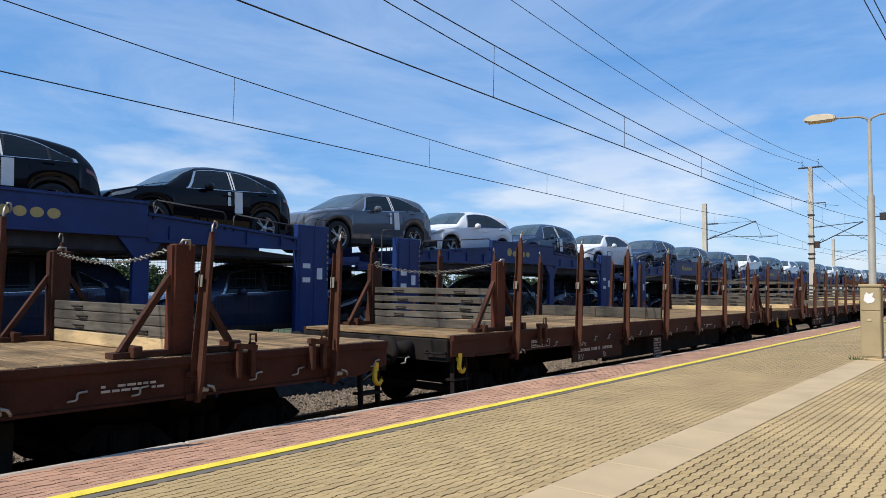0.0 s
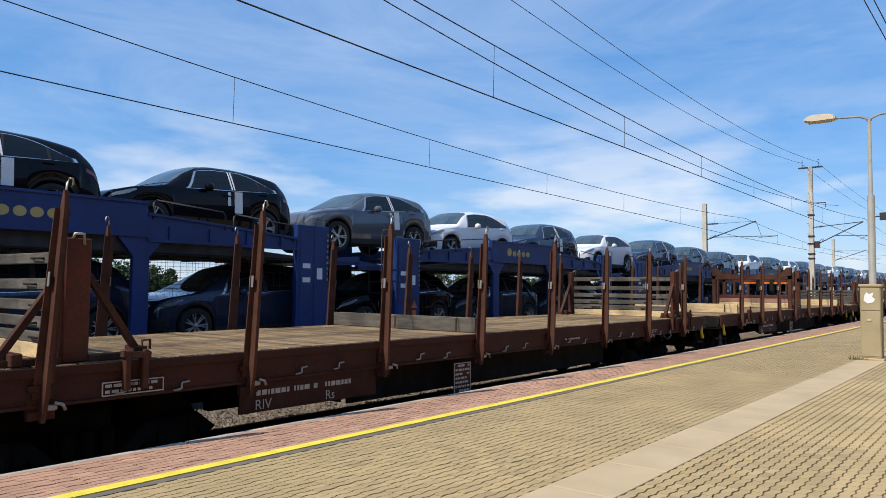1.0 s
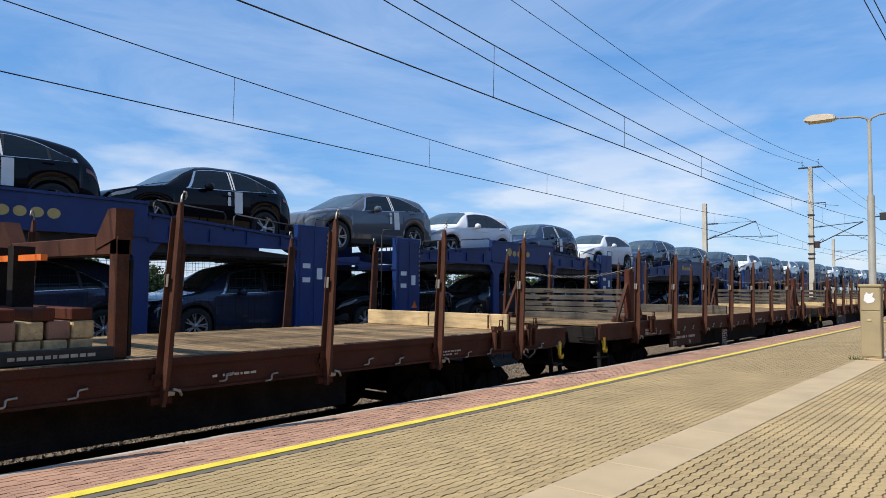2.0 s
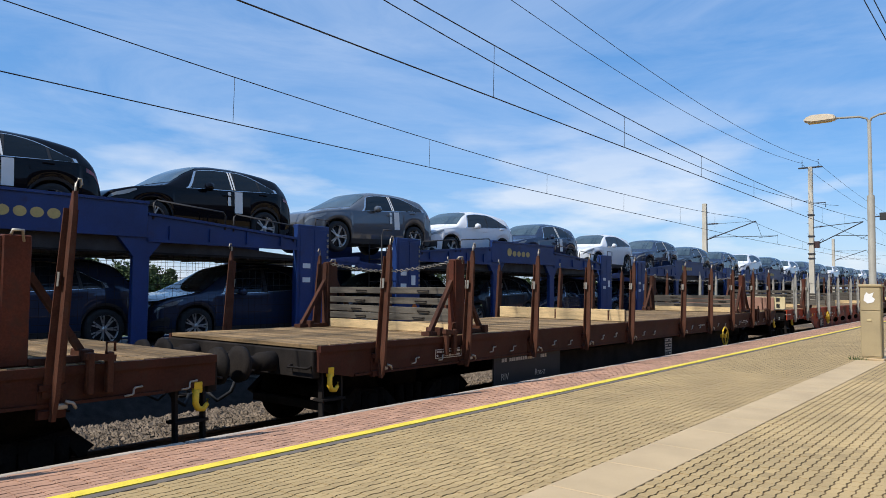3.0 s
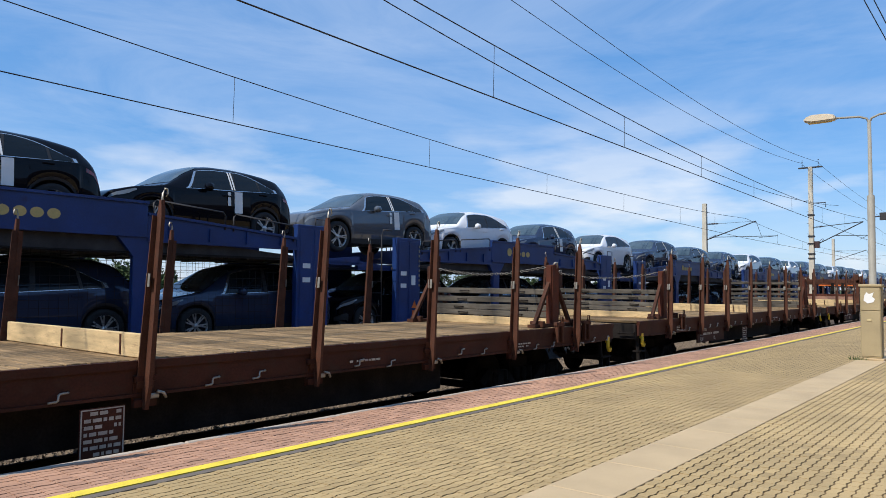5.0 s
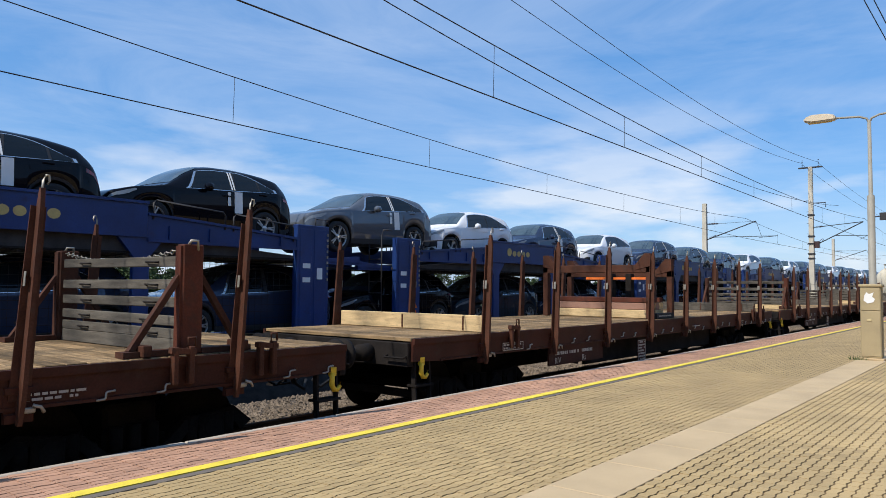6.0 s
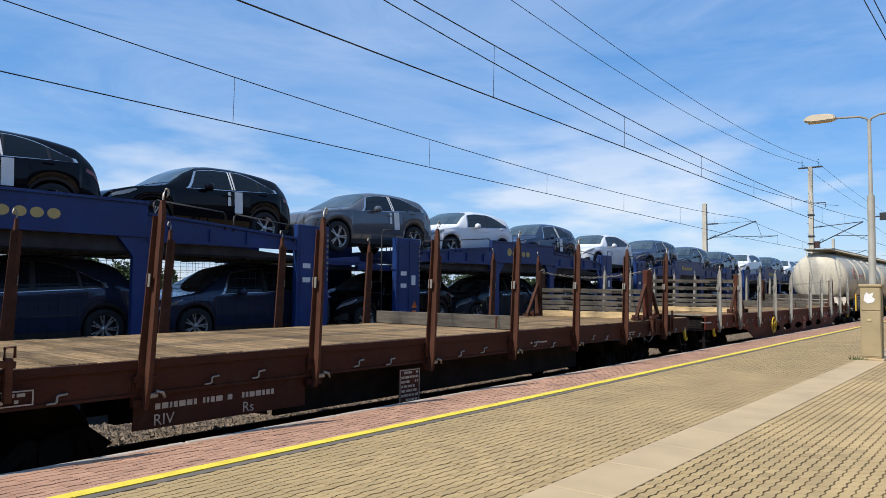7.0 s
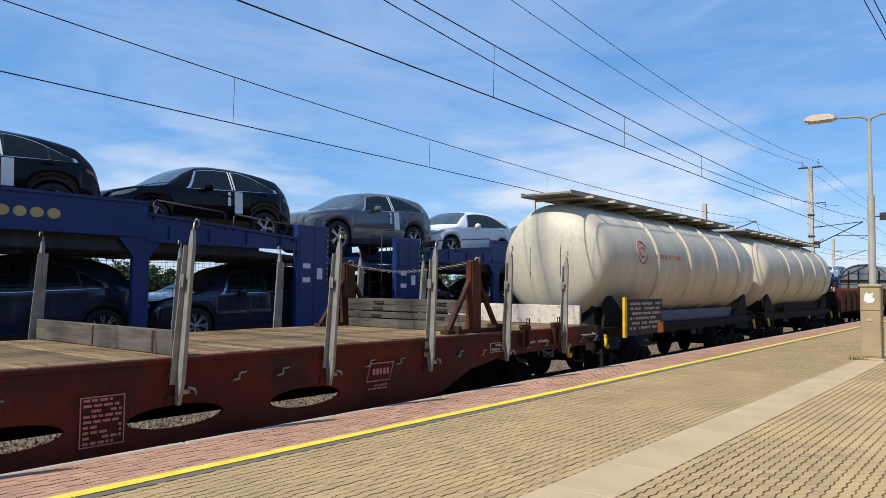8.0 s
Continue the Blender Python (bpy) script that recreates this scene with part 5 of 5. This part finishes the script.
unit = carrier()
unit.matrix_basis = pose(S0, T2, ZR2 + settle(S0 + 6))
for k in range(1, 15):
    copy_thing(unit, pose(S0 + PITCH * k, T2, ZR2 + settle(S0 + PITCH * k + 6)))
UP = 2.43
put_car("large", "c_black", 1.68, UP + 0.1)
put_car("compact", "c_black", 6.45, UP + 0.04, 0.3)
put_car("large", "c_grey", 11.3, UP - 0.07, -1.2)
put_car("compact", "c_white", 15.9, UP - 0.13, 0.0, False)
seq = ["c_navy", "c_white", "c_navy", "c_steel", "c_navy", "c_white", "c_steel", "c_white", "c_navy", "c_steel", "c_white", "c_black", "c_steel", "c_white", "c_navy", "c_grey", "c_navy", "c_white", "c_steel", "c_black", "c_white", "c_navy", "c_steel", "c_black", "c_grey", "c_white", "c_navy", "c_steel", "c_white", "c_navy"]
for i, col in enumerate(seq):
    x = 20.4 + 4.98 * i
    put_car("large" if i % 4 == 2 else "compact", col, x, UP - 0.08 + settle(x), (0, 0.8, -0.8)[i % 3], col not in ("c_white",))
for i in range(14):
    x = 2.62 + 4.88 * i
    put_car("low", ("c_navy", "c_navy", "c_black", "c_steel")[i % 4], x, 0.33 + settle(x), 0, False)


# ---- overhead line ----
def wire(pts, r=0.012, name="overhead_wire", label="dark overhead line wire"):
    bm = B()
    tube(bm, pts, r, 5)
    tagged(part(name, bm, M["wire"]), label, "wire", "overhead line wires")


def span(fn, x0, x1, n=40):
    return [fn(x0 + (x1 - x0) * i / n) for i in range(n + 1)]


def catenary(y, zc0, zc1, zm, xm, a, xs, drops):
    """Contact wire, messenger and droppers of one track from behind the viewer to the mast at xs."""
    zc = lambda x: zc0 + (zc1 - zc0) * x / xs
    mz = lambda x: zm + a * (x - xm) ** 2
    wire(span(lambda x: (x, y, zc(x)), -14, xs), 0.013)
    wire(span(lambda x: (x, y, mz(x)), -14, xs), 0.012)
    for x in drops:
        wire([(x, y, zc(x)), (x + 0.02, y, mz(x))], 0.006, "dropper", "thin upright dropper wire of the overhead line")
    for k in range(4):
        x0, x1 = xs + 62 * k, xs + 62 * (k + 1)
        top = mz(xs)
        wire([(x0, y, zc1), (x1, y, zc1)], 0.013)
        wire(span(lambda x: (x, y, top - 0.9 * (1 - ((x - (x0 + x1) / 2) / 31) ** 2)), x0, x1, 16), 0.012)
        for j in range(1, 8):
            x = x0 + 62 * j / 8
            wire([(x, y, zc1), (x, y, top - 0.9 * (1 - ((x - (x0 + x1) / 2) / 31) ** 2))], 0.006, "dropper", "thin upright dropper wire of the overhead line")


catenary(8.05, 5.38, 4.86, 5.69, 33.7, 0.00127, 53.6, (11.5, 17.45, 23.2, 29, 34.8, 41, 47))
catenary(14.15, 5.37, 4.86, 5.815, 31.5, 0.00113, 49.0, (3.0, 9.75, 16.8, 23.8, 30.6, 37.5, 43))
wire(span(lambda x: (x, 9.5, 6.13 + (0.0023 if x < 30 else 0.0018) * (x - 30) ** 2), -6, 53.4))
for yy in (11.7, 10.7):
    wire(span(lambda x: (x, yy, 9.45 + 0.0021 * (x - 35) ** 2), 0, 53.6), 0.011)
    wire(span(lambda x: (x, yy, 9.30 + 0.0009 * (x - 83.5) ** 2), 53.6, 115.6), 0.011)
wire(span(lambda x: (x, 18.84, 47.68), -150, 625), 0.085)
wire(span(lambda x: (x, 17.60, 47.68), -150, 625), 0.085)


def insulator(bm, p, q, n=5, r=0.05):
    p, q = Vector(p), Vector(q)
    for i in range(n):
        c = p + (q - p) * (i + 0.5) / n
        d = (q - p).normalized() * 0.012
        tube(bm, [c - d, c + d], [r, r * 0.7], 8)


def near_mast(x, y, top):
    e = empty("catenary_mast", pose(x, y, -1.0), "pale tapered concrete catenary mast with steel brackets", "mast", "catenary masts")
    H = top + 1.0
    bm = B()
    beam(bm, (0, 0, 0), (0, 0, H), 0.36, 0.36, 0.24, 0.24)
    part("shaft", bm, M["cmast"], e)
    bm = B()
    quad_box(bm, -0.05, 0.05, -0.75, 0.75, H - 0.1, H, 0.01)
    for s in (-0.5, 0.5):
        insulator(bm, (0, s, H), (0, s, H + 0.5))
    part("crossarm", bm, M["wire"], e)
    for z in (5.0, 5.6, 6.3, 7.0, 7.8, 8.6):
        bm = B()
        tube(bm, [(-0.2, 0.1, z), (-0.26, 0.16, z), (-0.26, 0.24, z)], 0.012, 4)
        part("step_iron", bm, M["wire"], e)
    for z in (4.6, 4.9, 5.6, 6.1, 7.55):
        bm = B()
        quad_box(bm, -0.19, 0.19, -0.19, 0.19, z, z + 0.1)
        part("band", bm, M["wire"], e, "dark steel band")
    ya, zc = -(y - 8.05), 6.0
    bm = B()
    tube(bm, [(0, -0.15, 6.75), (0, ya * 0.98, 7.0)], 0.028, 6)
    tube(bm, [(0, -0.15, 5.5), (0, ya * 0.98, 7.0)], 0.035, 6)
    tube(bm, [(0, ya * 0.45, 6.15), (0, ya * 1.06, 6.1)], 0.022, 6)
    tube(bm, [(0, ya * 1.06, 6.1), (0, ya * 0.92, 5.87)], 0.016, 6)
    part("cantilever", bm, M["wire"], e)
    bm = B()
    insulator(bm, (0, -0.3, 5.68), (0, -0.75, 5.95), 6, 0.07)
    insulator(bm, (0, -0.3, 6.76), (0, -0.75, 6.8), 6, 0.07)
    quad_box(bm, -0.12, 0.14, -0.5, -0.2, 5.35, 5.8)
    part("insulator", bm, M["insul"], e)
    bm = B()
    tube(bm, [(0, 0, 8.4), (0, -0.9, 8.4), (0, -0.9, 8.1)], 0.03, 5)
    part("bracket", bm, M["wire"], e)
    return e


def far_mast(x, y, top, reach):
    e = empty("catenary_mast", pose(x, y, -1.0), "slim weathered mast with a cantilever arm over the far track", "mast", "catenary masts")
    H = top + 1.0
    bm = B()
    beam(bm, (0, 0, 0), (0, 0, H), 0.34, 0.34, 0.26, 0.26)
    part("shaft", bm, M["cmast"], e)
    bm = B()
    tube(bm, [(0, -0.15, 6.9), (0, -0.9, 6.9)], 0.04, 6)
    tube(bm, [(0, -0.9, 6.9), (0, -reach, 6.95)], 0.012, 5)
    tube(bm, [(0, -0.15, 5.85), (0, -reach, 6.95)], 0.035, 6)
    tube(bm, [(0, -reach * 0.15, 6.0), (0, -reach * 1.4, 5.95)], 0.022, 6)
    tube(bm, [(0, -reach, 6.95), (0, -reach * 1.1, 5.96)], 0.014, 5)
    tube(bm, [(0, -reach * 1.4, 5.95), (0, -reach * 1.05, 5.88)], 0.016, 5)
    part("cantilever", bm, M["wire"], e)
    bm = B()
    insulator(bm, (0, -0.3, 5.92), (0, -0.75, 6.13), 6, 0.07)
    insulator(bm, (0, -0.3, 6.9), (0, -0.8, 6.9), 6, 0.07)
    part("insulator", bm, M["insul"], e)
    return e


near_mast(53.6, 11.2, 9.9)
for k in (1, 2, 3):
    near_mast(53.6 + 62 * k, 11.2, 9.9)
    far_mast(49.0 + 42 * k, 16.8, 7.3, 3.3)
far_mast(49.0, 16.8, 7.3, 3.3)


# ---- platform furniture ----
def lamp_post(x, y):
    e = empty("lamp_post", pose(x, y, 0.0), "grey steel platform lamp post with two arms", "lamp post", "platform lamps")
    bm = B()
    lathe(bm, [(0, 0.115), (0.02, 0.085), (3.9, 0.085), (3.93, 0.05), (5.82, 0.042)], (0, 0, 0), "z", 16)
    part("pole", bm, M["pole"], e)
    for s, name in ((1, "arm"), (-1, "arm")):
        bm = B()
        tube(bm, [(0, 0, 5.74), (0, s * 0.05, 5.86), (0, s * 0.22, 5.93), (0, s * 0.8, 5.97)], 0.028, 8)
        part(name, bm, M["pole"], e)
        bm = B()
        prism(bm, [(s * 0.75, 5.92), (s * 0.75, 6.04), (s * 0.95, 6.10), (s * 1.3, 6.11), (s * 1.46, 6.05), (s * 1.5, 5.96), (s * 1.3, 5.91)], -0.13, 0.13, "yz")
        bmesh.ops.bevel(bm, geom=bm.edges[:], offset=0.025, segments=2, affect="EDGES")
        hd = part("lamp_head", bm, M["lamp_shell"], e, "cream lamp housing")
        bm = B()
        quad_box(bm, -0.1, 0.1, min(s * 0.85, s * 1.4), max(s * 0.85, s * 1.4), 5.898, 5.93, 0.01)
        part("diffuser", bm, M["cream"], hd)
    bm = B()
    quad_box(bm, -0.02, 0.02, -1.1, -0.18, 3.28, 3.47, 0.006)
    quad_box(bm, -0.02, 0.02, -0.2, 0.0, 3.36, 3.39)
    part("sign", bm, M["wire"], e, "small dark hanging sign")
    return e


lamp_post(20.65, 2.95)


def cabinet(x, y):
    e = empty("control_cabinet", pose(x, y, 0.0), "beige metal control cabinet with torn paper remains", "cabinet")
    bm = B()
    quad_box(bm, 0, 0.34, -0.2, 0.2, 0.05, 1.62, 0.012)
    part("body", bm, M["box"], e)
    bm = B()
    quad_box(bm, -0.03, 0.37, -0.225, 0.225, 1.62, 1.68, 0.01)
    part("cap", bm, M["box"], e)
    bm = B()
    quad_box(bm, -0.012, 0, -0.185, 0.185, 0.09, 1.08, 0.004)
    quad_box(bm, -0.012, 0, -0.185, 0.185, 1.10, 1.60, 0.004)
    d = part("door", bm, M["box"], e)
    bm = B()
    quad_box(bm, -0.022, -0.012, -0.02, 0.07, 0.86, 0.91, 0.004)
    part("lock_plate", bm, M["cream"], d, "pale lock plate")
    bm = B()
    prism(bm, [(0.13, 1.32), (0.05, 1.25), (-0.06, 1.28), (-0.09, 1.35), (-0.04, 1.40), (-0.07, 1.50), (0.02, 1.46), (0.07, 1.50), (0.11, 1.43)], -0.016, -0.0125, "yz")
    part("paper", bm, M["paper"], d, "torn white paper scrap")
    bm = B()
    quad_box(bm, -0.05, 0.39, -0.25, 0.25, 0.0, 0.05, 0.01)
    part("plinth", bm, M["concrete"], e)
    bm = B()
    rnd = random.Random(8)
    for i in range(70):
        px, py = rnd.uniform(-0.12, 0.0), rnd.uniform(0.05, 0.42)
        beam(bm, (px, py, 0.0), (px + rnd.uniform(-0.05, 0.05), py + rnd.uniform(-0.05, 0.05), rnd.uniform(0.03, 0.1)), 0.012, 0.004, 0.003, 0.002)
    g = part("weeds", bm, M["leaf"])
    g.matrix_basis = pose(x, y, 0)
    tagged(g, "small green weeds at the cabinet foot", "weeds", kind="stuff")


cabinet(18.38, 2.68)


# ---- distance ----
def tree(x, y, h, seed):
    rnd = random.Random(seed)
    e = empty("tree", pose(x, y, -1.1), "leafy green tree beyond the railway", "tree", "trees behind the tracks")
    bm = B()
    tube(bm, [(0, 0, 0), (0.1, 0, h * 0.3), (0.05, 0.1, h * 0.65)], [0.22, 0.15, 0.06], 8)
    for k in range(7):
        a, z = rnd.uniform(0, 6.28), h * rnd.uniform(0.25, 0.5)
        tube(bm, [(0.08, 0, z), (math.cos(a) * h * 0.2, math.sin(a) * h * 0.2, z + h * 0.18)], [0.08, 0.03], 5)
    part("trunk", bm, M["bark"], e)
    bm = B()
    blobs = [(rnd.gauss(0, h * 0.17), rnd.gauss(0, h * 0.17), h * rnd.uniform(0.35, 0.92), h * rnd.uniform(0.1, 0.2)) for _ in range(14)]
    for i in range(1500):
        bx, by, bz, br = rnd.choice(blobs)
        d = Vector((rnd.gauss(0, 1), rnd.gauss(0, 1), rnd.gauss(0, 1))).normalized() * br * rnd.uniform(0.6, 1.05)
        c = Vector((bx, by, bz)) + d
        s = rnd.uniform(0.12, 0.26)
        u = Vector((rnd.gauss(0, 1), rnd.gauss(0, 1), rnd.gauss(0, 1))).normalized()
        v = u.cross(Vector((rnd.gauss(0, 1), rnd.gauss(0, 1), rnd.gauss(0, 1)))).normalized()
        bm.faces.new([bm.verts.new(c + u * s), bm.verts.new(c + v * s * 0.6), bm.verts.new(c - u * s), bm.verts.new(c - v * s * 0.6)])
    me = bpy.data.meshes.new("crown")
    bm.to_mesh(me)
    bm.free()
    me.materials.append(M["leaf"])
    part("crown", me, None, e)
    return e


rnd = random.Random(12)
base = [tree(20 + 8 * k, 62 + 3 * k, h, 20 + k) for k, h in enumerate((4.9, 5.6, 4.3))]
for i in range(60):
    t = rnd.random() ** 1.5
    copy_thing(base[i % 3], pose(14 + 190 * t, 60 + 30 * rnd.random() + 20 * t, -1.1 - rnd.uniform(0, 0.8), 0, 0, rnd.uniform(0, 360)))
bm = B()
pts = [(-300 + 60 * i, -2 + 14 * (0.5 + 0.5 * math.sin(i * 0.7)) + 30 * math.exp(-((i - 60) / 14) ** 2)) for i in range(90)]
prism(bm, [(-300, -3)] + pts + [(5100, -3)], 900, 1000)
tagged(part("far_hill", bm, M["hill"]), "low hazy wooded hill on the horizon", "hill", kind="structure")


# ---- paving: wavy interlocking blocks in rows along the platform ----
def paver_outline(lx, ly, g):
    """One block: its long sides step in and out, its short sides are straight."""
    ts = (0.0, 0.12, 0.38, 0.5, 0.62, 0.88, 1.0)
    ws = (0.0, 0.0075, 0.0075, 0.0, -0.0075, -0.0075, 0.0)
    lo = [(0.8 * g + (lx - 1.6 * g) * t, 1.25 * g + w) for t, w in zip(ts, ws)]
    hi = [(0.8 * g + (lx - 1.6 * g) * t, ly - 1.25 * g + w) for t, w in zip(ts[::-1], ws[::-1])]
    return lo + hi


def paver_mesh(lx, ly, material):
    bm = B()
    prism(bm, paver_outline(lx, ly, 0.0048), -0.02, 0.0, "xy")
    return mesh_of("paver", bm, material)


def paving(name, y0, y1, x0, x1, lx, ly, material, label, near, extra=0):
    """Rows of blocks; those in the nearest stretch are objects of their own, the others one mesh."""
    rnd = random.Random(int(y0 * 100) + 7)
    base = new(name)
    base.matrix_basis = pose(x0, y0, 0)
    tagged(base, label, "paving", kind="structure")
    me = paver_mesh(lx, ly, material)
    out = paver_outline(lx, ly, 0.0048)
    m = len(out)
    verts, faces, count = [], [], 0
    rows = int((y1 - y0) / ly)
    ly2 = (y1 - y0) / rows
    for r in range(rows):
        x = x0
        while x < 26:
            y = y0 + r * ly2
            dz = rnd.uniform(-0.0025, 0.0015)
            if near[0] < x < near[1] and near[2] < y < near[3] and count < 300:
                p = part("paver", me, None, base)
                p.matrix_basis = pose(x - x0, y - y0, dz, rnd.uniform(-0.4, 0.4), rnd.uniform(-0.3, 0.3), 0)
                count += 1
            else:
                k = len(verts)
                verts += [(x + p[0], y + p[1], dz) for p in out] + [(x + p[0], y + p[1], -0.03) for p in out]
                faces.append(tuple(range(k, k + m)))
                if x < 14:
                    faces += [(k + m + j, k + m + (j + 1) % m, k + (j + 1) % m, k + j) for j in range(m)]
            x += lx
    for r in range(rows):
        x, y = 26.0 + rnd.uniform(0, 0.1), y0 + r * ly2
        while x < x1:
            k = len(verts)
            verts += [(x, y + 0.007, -0.002), (x + 0.44, y + 0.007, -0.002), (x + 0.44, y + ly2 - 0.007, -0.002), (x, y + ly2 - 0.007, -0.002)]
            faces.append((k, k + 1, k + 2, k + 3))
            x += 0.45
    back = int((x0 + 28) / 0.45)
    for r in range(extra, rows):
        for i in range(back if r >= 0 else int((x1 + 28) / 0.45)):
            x, y, k = (x0 if r >= 0 else x1) - 0.45 * (i + 1), y0 + r * ly2, len(verts)
            verts += [(x, y + 0.005, -0.002), (x + 0.44, y + 0.005, -0.002), (x + 0.44, y + ly2 - 0.005, -0.002), (x, y + ly2 - 0.005, -0.002)]
            faces.append((k, k + 1, k + 2, k + 3))
    md = bpy.data.meshes.new("pavers")
    md.from_pydata(verts, [], faces)
    md.materials.append(material)
    ob = new("pavers", md)
    ob.parent = base
    ob.matrix_basis = pose(-x0, -y0, 0)
    tagged(ob, kind="stuff")


paving("paving_red", 5.535, 6.405, 0.5, 90, 0.17, 0.0870, M["red_paver"], "red interlocking pavers along the platform edge", (2.4, 7.4, 5.6, 6.4))
paving("paving_yellow", 2.96, 5.28, 2.0, 90, 0.17, 0.0859, M["paver"], "yellow-beige interlocking pavers of the platform", (3.4, 6.0, 3.0, 5.0))
paving("paving_inner", -1.0, 2.395, 4.0, 70, 0.17, 0.0872, M["paver"], "yellow-beige interlocking pavers behind the slabs", (4.6, 8.0, 1.2, 2.6), -146)

# ---- unseen wall behind the viewer, added to darken reflections ----
bm = B()
quad_box(bm, -60, 120, -15.0, -14.6, -1.1, 7.5)
prism(bm, [(-15.0, 7.5), (-19.0, 11.0), (-23.0, 7.5)], -60, 120, "yz")
tagged(part("wall_station", bm, M["unseen_wall"]), "plain dark unseen wall added behind the viewer", "wall", kind="structure")


def motions():
    """The freight train rolls past at a steady speed, with all that lies on its decks."""
    for ob in MOVING:
        o = ob.matrix_basis.translation.copy()
        walk(ob, [(t, pose(o.x - SPEED * t, o.y, o.z)) for t in (0.0, 2.0, 4.0, 6.0, 8.0)])


motions()
